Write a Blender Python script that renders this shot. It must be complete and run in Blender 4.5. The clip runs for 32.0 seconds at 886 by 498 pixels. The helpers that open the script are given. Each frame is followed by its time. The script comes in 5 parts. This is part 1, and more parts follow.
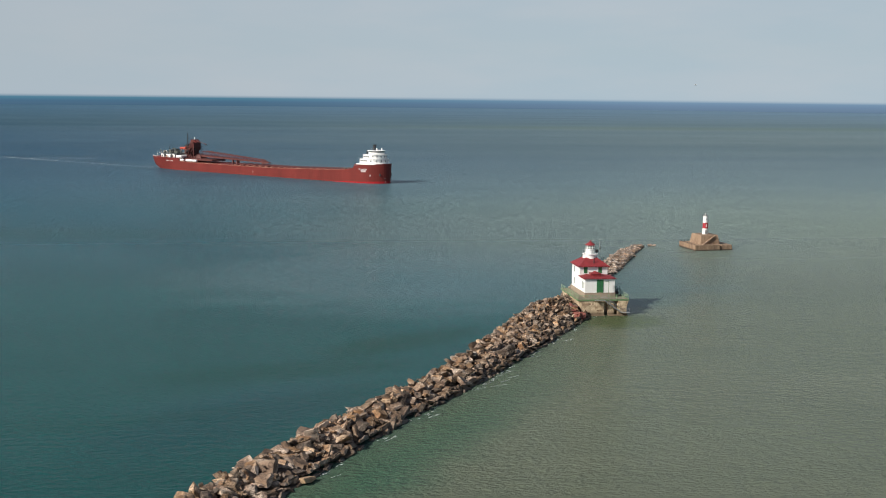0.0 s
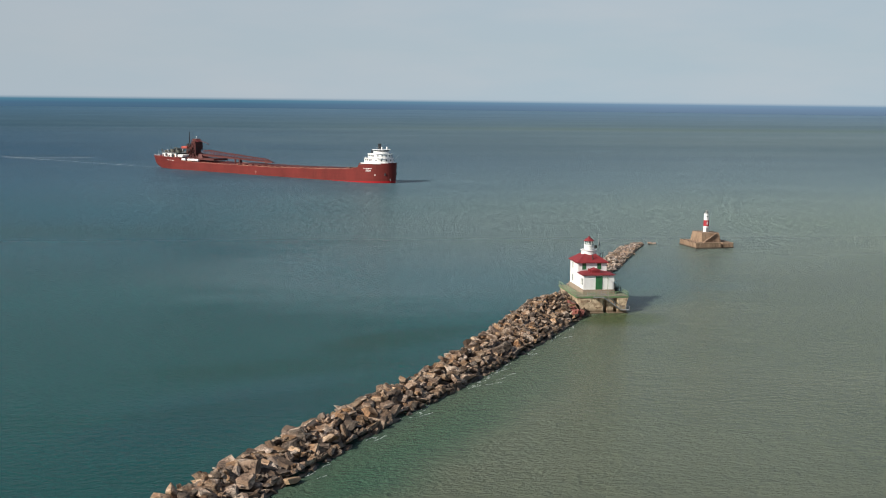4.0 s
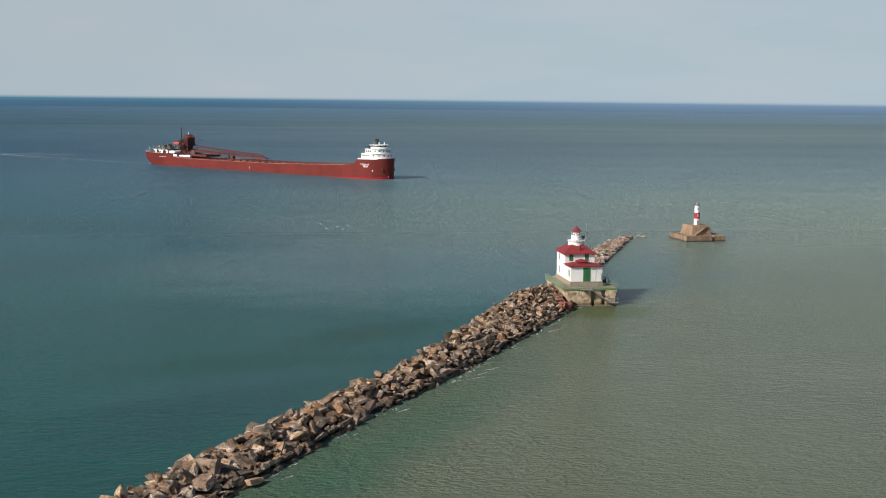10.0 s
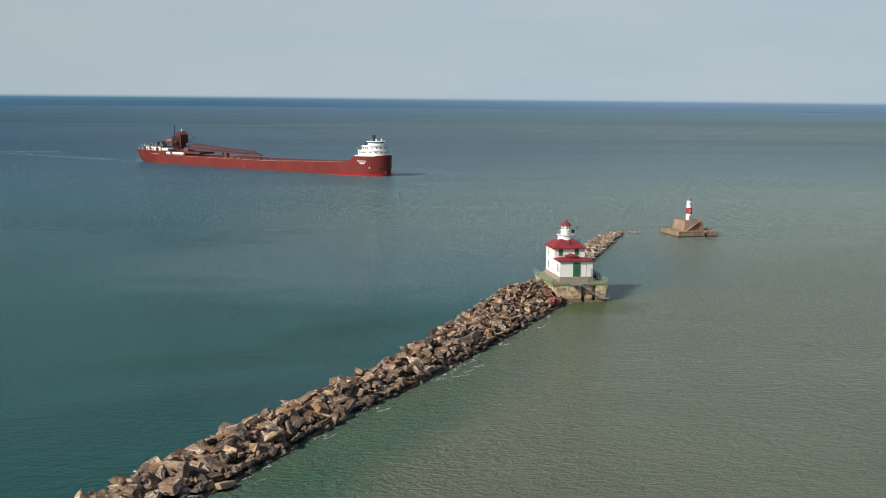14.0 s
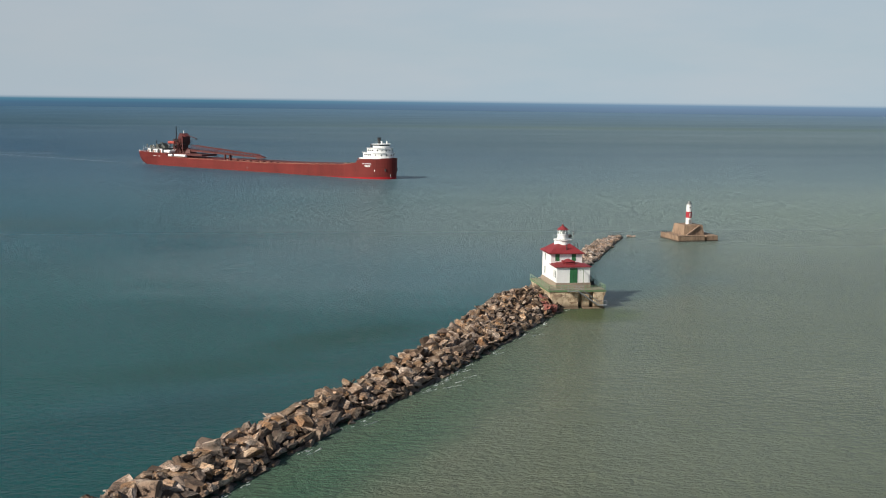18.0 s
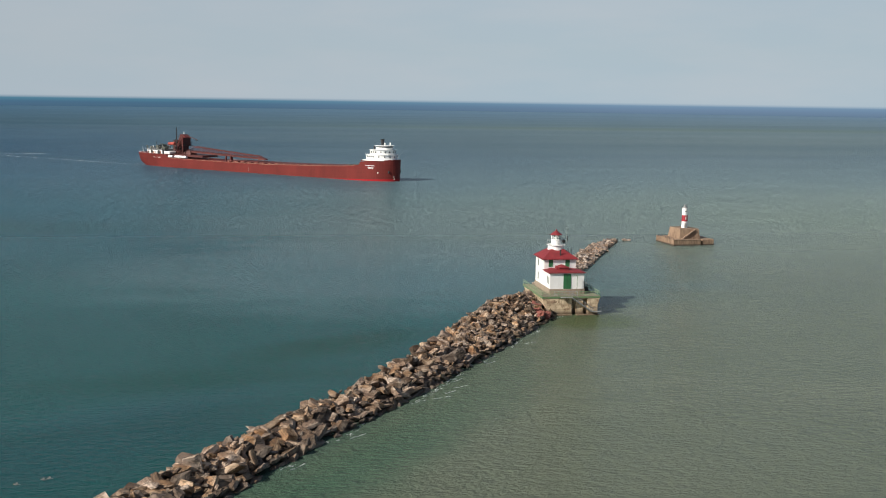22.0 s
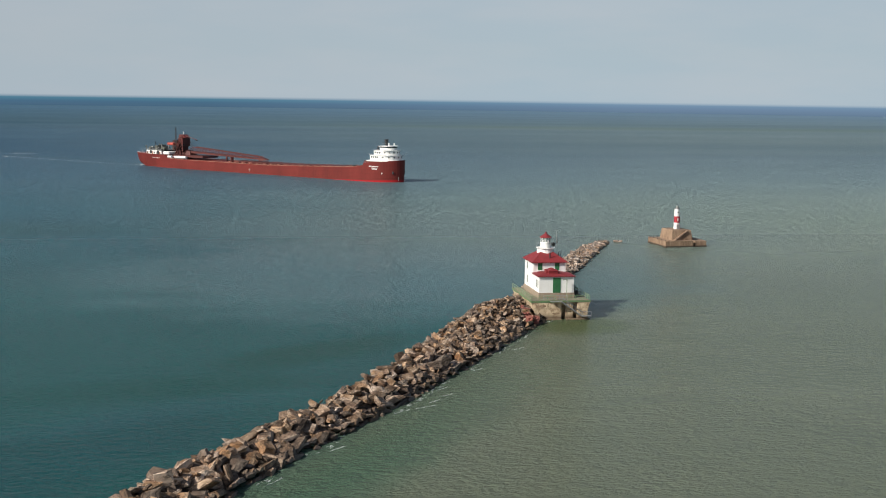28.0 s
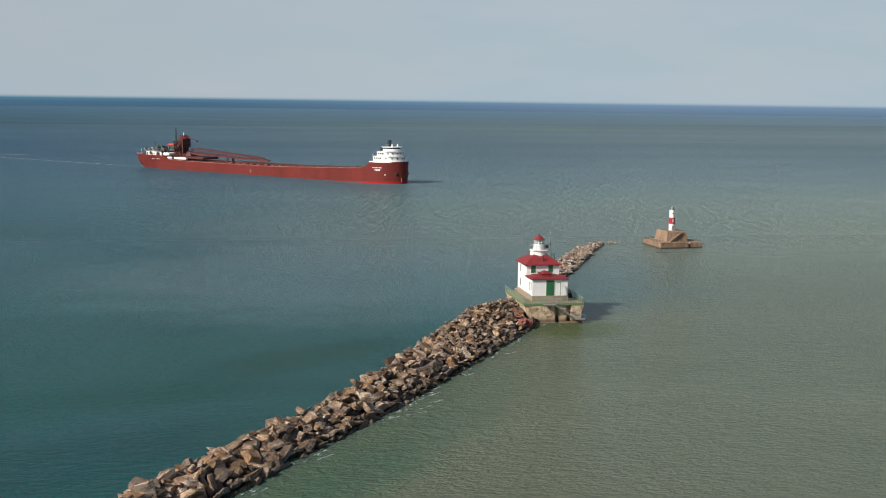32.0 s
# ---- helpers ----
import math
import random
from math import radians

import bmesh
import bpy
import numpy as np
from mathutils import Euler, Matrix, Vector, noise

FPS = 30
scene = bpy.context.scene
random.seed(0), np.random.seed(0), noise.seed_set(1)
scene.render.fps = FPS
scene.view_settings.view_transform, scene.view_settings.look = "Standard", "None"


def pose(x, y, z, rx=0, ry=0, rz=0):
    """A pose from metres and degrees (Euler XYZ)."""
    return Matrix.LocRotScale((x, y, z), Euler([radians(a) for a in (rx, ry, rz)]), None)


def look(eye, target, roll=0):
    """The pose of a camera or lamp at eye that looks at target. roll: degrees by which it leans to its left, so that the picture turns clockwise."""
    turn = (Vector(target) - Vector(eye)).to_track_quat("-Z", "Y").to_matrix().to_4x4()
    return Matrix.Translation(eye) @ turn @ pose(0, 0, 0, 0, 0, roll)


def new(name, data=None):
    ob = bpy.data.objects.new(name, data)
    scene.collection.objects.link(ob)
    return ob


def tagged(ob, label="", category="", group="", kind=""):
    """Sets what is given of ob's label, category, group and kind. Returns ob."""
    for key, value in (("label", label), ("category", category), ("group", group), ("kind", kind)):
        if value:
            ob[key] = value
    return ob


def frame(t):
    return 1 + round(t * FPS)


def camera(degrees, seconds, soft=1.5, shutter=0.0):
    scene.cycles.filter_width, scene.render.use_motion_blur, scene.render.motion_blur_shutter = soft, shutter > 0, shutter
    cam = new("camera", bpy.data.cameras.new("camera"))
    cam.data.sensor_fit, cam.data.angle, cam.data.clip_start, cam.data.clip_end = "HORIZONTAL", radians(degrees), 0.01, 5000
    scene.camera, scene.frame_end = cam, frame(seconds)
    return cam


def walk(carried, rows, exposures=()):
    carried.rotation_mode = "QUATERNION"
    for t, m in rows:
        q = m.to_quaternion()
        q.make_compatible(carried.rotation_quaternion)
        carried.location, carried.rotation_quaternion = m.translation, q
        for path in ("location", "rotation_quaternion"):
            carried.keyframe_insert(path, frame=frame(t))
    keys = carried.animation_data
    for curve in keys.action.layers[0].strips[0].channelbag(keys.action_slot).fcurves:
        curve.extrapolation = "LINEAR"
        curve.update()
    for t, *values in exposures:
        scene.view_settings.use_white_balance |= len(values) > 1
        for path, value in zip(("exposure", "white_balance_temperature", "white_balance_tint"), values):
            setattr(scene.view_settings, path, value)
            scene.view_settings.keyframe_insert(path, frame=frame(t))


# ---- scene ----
cam = camera(41.02, 32.0, soft=1.0)
# seconds, eye x y z, yaw to the left from +y, pitch up, roll
PATH = [
    (0, -83.94, -303.65, 56.097, -8.346, -7.450, 0.615),
    (0.5, -83.66, -302.70, 55.692, -8.354, -7.401, 0.629),
    (1, -83.38, -301.75, 55.303, -8.378, -7.365, 0.641),
    (1.5, -83.11, -300.82, 54.935, -8.382, -7.321, 0.651),
    (2, -82.83, -299.88, 54.590, -8.392, -7.295, 0.658),
    (2.5, -82.55, -298.96, 54.264, -8.403, -7.309, 0.662),
    (3, -82.28, -298.04, 53.945, -8.405, -7.307, 0.664),
    (3.5, -82.01, -297.13, 53.621, -8.399, -7.316, 0.664),
    (5.5, -80.82, -293.40, 52.324, -8.363, -7.323, 0.659),
    (6, -80.51, -292.47, 52.045, -8.362, -7.323, 0.654),
    (6.5, -80.19, -291.56, 51.763, -8.357, -7.315, 0.647),
    (7, -79.87, -290.65, 51.469, -8.339, -7.318, 0.641),
    (7.5, -79.56, -289.73, 51.157, -8.314, -7.324, 0.638),
    (8, -79.26, -288.80, 50.828, -8.326, -7.319, 0.639),
    (8.5, -78.98, -287.86, 50.491, -8.431, -7.307, 0.641),
    (9, -78.71, -286.92, 50.150, -8.604, -7.300, 0.644),
    (9.5, -78.44, -285.98, 49.809, -8.780, -7.305, 0.646),
    (10, -78.16, -285.05, 49.476, -8.922, -7.304, 0.647),
    (10.5, -77.88, -284.12, 49.152, -9.037, -7.310, 0.647),
    (11, -77.59, -283.20, 48.837, -9.136, -7.326, 0.645),
    (11.5, -77.29, -282.27, 48.534, -9.230, -7.333, 0.642),
    (12, -76.98, -281.35, 48.245, -9.275, -7.330, 0.636),
    (12.5, -76.65, -280.43, 47.975, -9.320, -7.327, 0.628),
    (13, -76.32, -279.51, 47.736, -9.348, -7.333, 0.617),
    (13.5, -75.99, -278.58, 47.541, -9.343, -7.340, 0.606),
    (14, -75.67, -277.64, 47.392, -9.341, -7.338, 0.600),
    (14.5, -75.34, -276.69, 47.287, -9.349, -7.355, 0.605),
    (16.5, -74.11, -273.04, 47.147, -9.370, -7.273, 0.664),
    (17, -73.79, -272.18, 47.112, -9.384, -7.250, 0.685),
    (17.5, -73.47, -271.36, 47.086, -9.383, -7.252, 0.707),
    (18, -73.16, -270.59, 47.085, -9.377, -7.226, 0.728),
    (18.5, -72.89, -269.89, 47.119, -9.383, -7.223, 0.746),
    (19, -72.66, -269.27, 47.187, -9.409, -7.230, 0.762),
    (19.5, -72.45, -268.72, 47.271, -9.431, -7.231, 0.775),
    (20, -72.23, -268.23, 47.360, -9.449, -7.228, 0.787),
    (20.5, -71.99, -267.77, 47.456, -9.448, -7.217, 0.799),
    (21, -71.76, -267.30, 47.560, -9.463, -7.223, 0.810),
    (21.5, -71.53, -266.82, 47.667, -9.520, -7.216, 0.820),
    (22, -71.32, -266.31, 47.759, -9.543, -7.223, 0.828),
    (22.5, -71.11, -265.81, 47.819, -9.592, -7.232, 0.832),
    (23, -70.92, -265.33, 47.847, -9.611, -7.236, 0.834),
    (23.5, -70.73, -264.87, 47.861, -9.620, -7.250, 0.832),
    (24, -70.54, -264.43, 47.873, -9.614, -7.244, 0.827),
    (24.5, -70.34, -264.00, 47.888, -9.669, -7.261, 0.823),
    (25, -70.14, -263.58, 47.900, -9.736, -7.264, 0.820),
    (25.5, -69.95, -263.14, 47.910, -9.760, -7.266, 0.820),
    (27.5, -69.20, -261.44, 47.980, -9.831, -7.267, 0.823),
    (28, -69.02, -261.05, 47.988, -9.869, -7.263, 0.822),
    (28.5, -68.84, -260.69, 47.999, -9.901, -7.277, 0.818),
    (29, -68.67, -260.34, 48.017, -9.947, -7.279, 0.812),
    (29.5, -68.50, -259.98, 48.046, -9.956, -7.277, 0.808),
    (30, -68.33, -259.60, 48.082, -9.988, -7.287, 0.803),
    (30.5, -68.15, -259.19, 48.114, -10.022, -7.277, 0.799),
    (31, -67.98, -258.76, 48.125, -10.040, -7.268, 0.794),
    (31.5, -67.80, -258.31, 48.113, -10.048, -7.254, 0.788),
    (32, -67.62, -257.86, 48.087, -10.074, -7.251, 0.781),
]


def eye_pose(x, y, z, yaw, pitch, roll):
    a, b = radians(yaw), radians(pitch)
    ahead = Vector((-math.sin(a) * math.cos(b), math.cos(a) * math.cos(b), math.sin(b)))
    return look((x, y, z), Vector((x, y, z)) + ahead, roll)


walk(cam, [(t, eye_pose(*r)) for t, *r in PATH], exposures=[(0, 0.0), (14, 0.0), (32, -0.05)])

# ---- world and sun ----
SUN_TO = Vector((-0.75, -0.33, 0.57)).normalized()
world = bpy.data.worlds.new("world")
scene.world = world
world.use_nodes = True
sky = world.node_tree.nodes.new("ShaderNodeTexSky")
sky.sky_type = "NISHITA"
sky.sun_disc = False
sky.sun_elevation = math.asin(SUN_TO.z)
sky.sun_rotation = math.atan2(SUN_TO.x, SUN_TO.y)
sky.dust_density = 2.5
world.node_tree.nodes["Background"].inputs["Strength"].default_value = 0.075
world.node_tree.links.new(sky.outputs["Color"], world.node_tree.nodes["Background"].inputs["Color"])
sun = new("sun", bpy.data.lights.new("sun", "SUN"))
sun.data.energy = 5.0
sun.data.angle = radians(0.6)
sun.data.color = (1.0, 0.945, 0.86)
sun.matrix_world = look((0, 0, 200), Vector((0, 0, 200)) - SUN_TO)


# ---- materials ----
class Nodes:
    """Short hand for a material's node tree."""

    def __init__(self, name):
        self.mat = bpy.data.materials.new(name)
        self.mat.use_nodes = True
        self.tree = self.mat.node_tree
        self.bsdf = self.tree.nodes["Principled BSDF"]

    def put(self, kind, **values):
        node = self.tree.nodes.new("ShaderNode" + kind)
        for key, value in values.items():
            node.inputs[key.replace("_", " ")].default_value = value
        return node

    def link(self, a, b):
        self.tree.links.new(a, b)

    def math(self, op, a, b=None, clamp=False):
        node = self.tree.nodes.new("ShaderNodeMath")
        node.operation, node.use_clamp = op, clamp
        for n, v in enumerate((a, b)):
            if v is None:
                continue
            if isinstance(v, (int, float)):
                node.inputs[n].default_value = v
            else:
                self.link(v, node.inputs[n])
        return node.outputs[0]

    def mix(self, fac, a, b, blend="MIX"):
        node = self.tree.nodes.new("ShaderNodeMix")
        node.data_type, node.blend_type = "RGBA", blend
        for slot, v in ((0, fac), (6, a), (7, b)):
            if isinstance(v, (int, float)):
                node.inputs[slot].default_value = v
            elif isinstance(v, (tuple, list)):
                node.inputs[slot].default_value = (*v[:3], 1)
            else:
                self.link(v, node.inputs[slot])
        return node.outputs[2]

    def ramp(self, fac, *stops):
        node = self.tree.nodes.new("ShaderNodeValToRGB")
        while len(node.color_ramp.elements) < len(stops):
            node.color_ramp.elements.new(0.5)
        for e, (pos, col) in zip(node.color_ramp.elements, stops):
            e.position = pos
            e.color = (*col, 1) if isinstance(col, tuple) else (col, col, col, 1)
        self.link(fac, node.inputs[0])
        return node.outputs[0]

    def noise(self, scale, detail=4, rough=0.55, vector=None, stretch=None):
        node = self.put("TexNoise", Scale=scale, Detail=detail, Roughness=rough)
        if vector is None:
            vector = self.put("TexCoord").outputs["Object"]
        if stretch:
            m = self.put("Mapping")
            m.inputs["Scale"].default_value = stretch
            self.link(vector, m.inputs["Vector"])
            vector = m.outputs["Vector"]
        self.link(vector, node.inputs["Vector"])
        return node.outputs[0]

    def bump(self, height, strength, distance, normal=None):
        node = self.put("Bump", Strength=strength, Distance=distance)
        self.link(height, node.inputs["Height"])
        if normal is not None:
            self.link(normal, node.inputs["Normal"])
        return node.outputs[0]


def surface(name, colour, dark=None, rough=0.6, metal=0.0, grain=6.0, patch=0.6, relief=0.02, vary=0.0, streak=False):
    """A worn surface: colour broken up at two scales, with fine relief."""
    n = Nodes(name)
    dark = dark or tuple(c * 0.72 for c in colour)
    big = n.noise(patch, 5, 0.6, stretch=(1, 1, 0.25) if streak else None)
    fine = n.noise(grain, 6, 0.65)
    col = n.mix(n.ramp(big, (0.38, 0.0), (0.68, 1.0)), colour, dark)
    col = n.mix(n.math("MULTIPLY", n.ramp(fine, (0.4, 0.0), (0.75, 1.0)), 0.5), col, tuple(c * 0.8 for c in dark))
    if vary:
        r = n.put("ObjectInfo").outputs["Random"]
        hsv = n.put("HueSaturation")
        n.link(n.math("ADD", n.math("MULTIPLY", r, vary), 1 - vary / 2), hsv.inputs["Value"])
        n.link(col, hsv.inputs["Color"])
        col = hsv.outputs[0]
    n.link(col, n.bsdf.inputs["Base Color"])
    n.bsdf.inputs["Metallic"].default_value = metal
    n.link(n.math("ADD", n.math("MULTIPLY", fine, 0.25), rough - 0.12), n.bsdf.inputs["Roughness"])
    if relief:
        n.link(n.bump(fine, 0.6, relief), n.bsdf.inputs["Normal"])
    return n.mat


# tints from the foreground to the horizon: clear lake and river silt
# the far stops also carry reflected sky and haze as base colour
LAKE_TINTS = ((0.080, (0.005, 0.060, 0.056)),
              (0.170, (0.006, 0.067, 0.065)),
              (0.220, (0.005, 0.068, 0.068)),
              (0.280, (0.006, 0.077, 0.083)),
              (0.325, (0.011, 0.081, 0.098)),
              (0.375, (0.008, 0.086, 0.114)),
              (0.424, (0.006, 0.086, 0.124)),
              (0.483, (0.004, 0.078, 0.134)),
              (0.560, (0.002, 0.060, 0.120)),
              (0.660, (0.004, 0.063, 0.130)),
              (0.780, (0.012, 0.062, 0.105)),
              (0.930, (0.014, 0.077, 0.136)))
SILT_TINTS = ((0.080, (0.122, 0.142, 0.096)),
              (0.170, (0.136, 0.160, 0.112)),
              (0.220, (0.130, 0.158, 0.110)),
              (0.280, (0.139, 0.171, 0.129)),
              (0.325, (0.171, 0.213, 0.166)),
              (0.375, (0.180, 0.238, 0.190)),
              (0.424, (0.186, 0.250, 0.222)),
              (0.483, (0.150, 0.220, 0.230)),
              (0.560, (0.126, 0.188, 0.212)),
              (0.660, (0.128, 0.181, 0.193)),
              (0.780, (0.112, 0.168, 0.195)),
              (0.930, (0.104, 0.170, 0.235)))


def water_material():
    n = Nodes("lake_water")
    pos = n.put("NewGeometry").outputs["Position"]
    sep = n.put("SeparateXYZ")
    n.link(pos, sep.inputs[0])
    x, y = sep.outputs[0], sep.outputs[1]

    def span(value, a, b, lo=0.0, hi=1.0, smooth=False):
        k = n.math("DIVIDE", n.math("SUBTRACT", value, a), b - a, True)
        if smooth:
            k = n.math("MULTIPLY", n.math("MULTIPLY", k, k), n.math("SUBTRACT", 3.0, n.math("MULTIPLY", k, 2.0)))
        if (lo, hi) == (0.0, 1.0):
            return k
        return n.math("ADD", n.math("MULTIPLY", k, hi - lo), lo)

    def swing(value, mid, width, hi):
        """An S-shaped rise with no corners."""
        return n.math("DIVIDE", hi, n.math("ADD", 1.0, n.math("EXPONENT", n.math("DIVIDE", n.math("SUBTRACT", mid, value), width))))

    def spot(cx, cy, turn, length, breadth, wobble=0.35):
        """A soft long patch with an uneven outline."""
        c, d = math.cos(radians(turn)), math.sin(radians(turn))
        ux, uy = n.math("SUBTRACT", x, cx), n.math("SUBTRACT", y, cy)
        u = n.math("DIVIDE", n.math("ADD", n.math("MULTIPLY", ux, c), n.math("MULTIPLY", uy, d)), length)
        v = n.math("DIVIDE", n.math("SUBTRACT", n.math("MULTIPLY", uy, c), n.math("MULTIPLY", ux, d)), breadth)
        r = n.math("ADD", n.math("MULTIPLY", u, u), n.math("MULTIPLY", v, v))
        r = n.math("ADD", r, n.math("MULTIPLY", n.math("SUBTRACT", n.noise(0.05, 4, 0.6, pos, (0.5, 1.2, 1.0)), 0.5), wobble * 3))
        return span(r, 1.25, 0.0, smooth=True)

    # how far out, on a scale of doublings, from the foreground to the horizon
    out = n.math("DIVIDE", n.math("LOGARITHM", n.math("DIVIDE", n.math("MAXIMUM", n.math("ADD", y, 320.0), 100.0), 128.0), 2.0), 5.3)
    # river silt: held behind the breakwater, then fanning out over the open lake
    wander = n.noise(0.006, 4, 0.6, pos)
    edge = n.math("MINIMUM", n.math("ADD", n.math("MULTIPLY", y, 0.613), 4.0), n.math("ADD", n.math("MULTIPLY", y, 0.42), 4.0))
    edge = n.math("MINIMUM", edge, n.math("ADD", n.math("MULTIPLY", y, -0.10), 18.0))
    wide = n.math("ADD", n.math("MULTIPLY", n.math("MAXIMUM", n.math("ADD", y, 30.0), 0.0), 0.66), 7.0)
    off = n.math("DIVIDE", n.math("SUBTRACT", x, edge), wide)
    off = n.math("ADD", off, n.math("MULTIPLY", n.math("SUBTRACT", wander, 0.5), 0.6))
    silt = span(off, -1.0, 1.0, smooth=True)
    # distance tints, with far sky reflection and haze put into the colour
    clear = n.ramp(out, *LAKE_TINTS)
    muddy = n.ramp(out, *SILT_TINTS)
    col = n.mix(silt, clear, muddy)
    # green where the two waters meet in the lee of the stones
    strip = n.math("DIVIDE", n.math("ABSOLUTE", n.math("SUBTRACT", x, n.math("ADD", n.math("MULTIPLY", y, 0.613), 14.0))), 17.0)
    strip = n.math("ADD", strip, n.math("MULTIPLY", n.math("SUBTRACT", n.noise(0.06, 3, 0.5, pos), 0.5), 0.8))
    col = n.mix(n.math("MULTIPLY", n.math("MULTIPLY", span(strip, 1.0, 0.0, smooth=True), span(y, -40.0, -135.0)), 0.9), col, (0.054, 0.120, 0.076))
    # olive pool before the pier: shallows, with the wall's reflection painted in
    col = n.mix(n.math("MULTIPLY", spot(3.0, -20.0, 20, 13.0, 11.0, 0.2), 0.9), col, (0.078, 0.108, 0.042))
    # gusts: patches of deeper and paler tint, drawn out along the shore
    gust = n.noise(0.022, 4, 0.55, pos, (0.35, 1.0, 1.0))
    fret = n.noise(0.09, 4, 0.6, pos, (0.4, 1.0, 1.0))
    tone = n.math("ADD", n.math("MULTIPLY", gust, 0.7), n.math("MULTIPLY", fret, 0.3))
    tint = n.ramp(tone, (0.36, (0.86, 0.90, 0.90)), (0.64, (1.12, 1.09, 1.09)))
    col = n.mix(n.math("SUBTRACT", 1.0, n.math("MULTIPLY", silt, 0.45)), col, n.mix(1.0, col, tint, "MULTIPLY"))
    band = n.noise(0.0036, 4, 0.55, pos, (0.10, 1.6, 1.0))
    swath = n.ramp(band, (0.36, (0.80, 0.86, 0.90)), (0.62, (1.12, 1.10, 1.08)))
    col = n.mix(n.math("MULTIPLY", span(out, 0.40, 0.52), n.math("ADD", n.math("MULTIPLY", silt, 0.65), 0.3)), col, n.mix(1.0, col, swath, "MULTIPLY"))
    # dark green and blue streaks and a pale slick beside the breakwater
    dark_tint = (0.000, 0.050, 0.041)
    for cx, cy, turn, length, breadth, much in ((-54.0, -40.0, 34, 27.0, 10.0, 1.0), (-84.0, -66.0, 8, 34.0, 10.0, 0.6), (-15.0, 22.0, 14, 17.0, 9.0, 0.5), (-165.0, 176.0, -3, 75.0, 24.0, 0.4), (-118.0, -100.0, 10, 30.0, 8.0, 0.3)):
        col = n.mix(n.math("MULTIPLY", spot(cx, cy, turn, length, breadth, 0.5), much), col, dark_tint)
    col = n.mix(n.math("MULTIPLY", spot(-91.0, -101.0, 48, 34.0, 15.0), 0.45), col, (0.003, 0.042, 0.052))
    col = n.mix(n.math("MULTIPLY", spot(-88.0, -84.0, 26, 34.0, 7.0), 0.2), col, (0.024, 0.084, 0.108))
    # two broad patches of paler water off the lighthouse
    col = n.mix(n.math("MULTIPLY", spot(-28.0, 58.0, 4, 95.0, 75.0), 0.65), col, (0.090, 0.163, 0.180))
    col = n.mix(n.math("MULTIPLY", spot(25.0, 160.0, 0, 125.0, 110.0), 0.4), col, (0.155, 0.205, 0.198))
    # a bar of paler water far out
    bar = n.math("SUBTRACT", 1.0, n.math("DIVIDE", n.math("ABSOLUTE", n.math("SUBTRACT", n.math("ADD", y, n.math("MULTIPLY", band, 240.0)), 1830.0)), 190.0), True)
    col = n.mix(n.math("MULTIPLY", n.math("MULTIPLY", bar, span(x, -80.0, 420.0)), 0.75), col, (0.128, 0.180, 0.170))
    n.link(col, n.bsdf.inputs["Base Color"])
    n.bsdf.inputs["IOR"].default_value = 1.33
    # waves too far off to tell apart act as roughness
    n.link(span(y, -100.0, 900.0, 0.22, 0.44), n.bsdf.inputs["Roughness"])
    # far out only the wave faces that lean this way are seen
    n.link(n.math("SUBTRACT", span(y, -60.0, 400.0, 0.16, 0.40), span(y, 450.0, 1700.0, 0.0, 0.39)), n.bsdf.inputs["Specular IOR Level"])
    turned = n.put("Mapping")
    turned.inputs["Rotation"].default_value = (0, 0, radians(7))
    turned.inputs["Location"].default_value = (0, 0, 0.37)
    n.link(pos, turned.inputs["Vector"])
    pos = turned.outputs["Vector"]
    swell = n.math("SUBTRACT", n.noise(0.34, 3, 0.5, pos, (0.7, 1.0, 1.0)), 0.5)
    roll = n.math("SUBTRACT", n.noise(0.15, 5, 0.62, pos, (1.2, 0.9, 1.0)), 0.5)
    chop = n.math("SUBTRACT", n.noise(1.15, 4, 0.62, pos, (0.75, 1.1, 1.0)), 0.5)
    # sheltered water is smoother than the open river mouth
    calm = n.math("ADD", n.math("MULTIPLY", n.math("MULTIPLY", silt, span(y, -170.0, 40.0, 0.85, 0.7)), 0.9), 0.34)
    calm = n.math("ADD", calm, n.math("MULTIPLY", swing(y, -10.0, 48.0, 1.1), n.math("SUBTRACT", 1.0, n.math("MULTIPLY", silt, 0.3))))
    calm = n.math("MULTIPLY", calm, n.math("ADD", n.math("MULTIPLY", n.noise(0.021, 2, 0.5, pos, (0.4, 1.0, 1.0)), 1.1), 0.45))
    calm = n.math("MULTIPLY", calm, span(y, 450.0, 1800.0, 1.0, 0.2))
    height = n.math("ADD", n.math("MULTIPLY", swell, 0.42), n.math("MULTIPLY", chop, 0.8))
    height = n.math("ADD", height, n.math("MULTIPLY", roll, swing(y, 60.0, 40.0, 1.8)))
    n.link(n.bump(n.math("MULTIPLY", height, calm), 1.0, 1.0), n.bsdf.inputs["Normal"])
    return n.mat


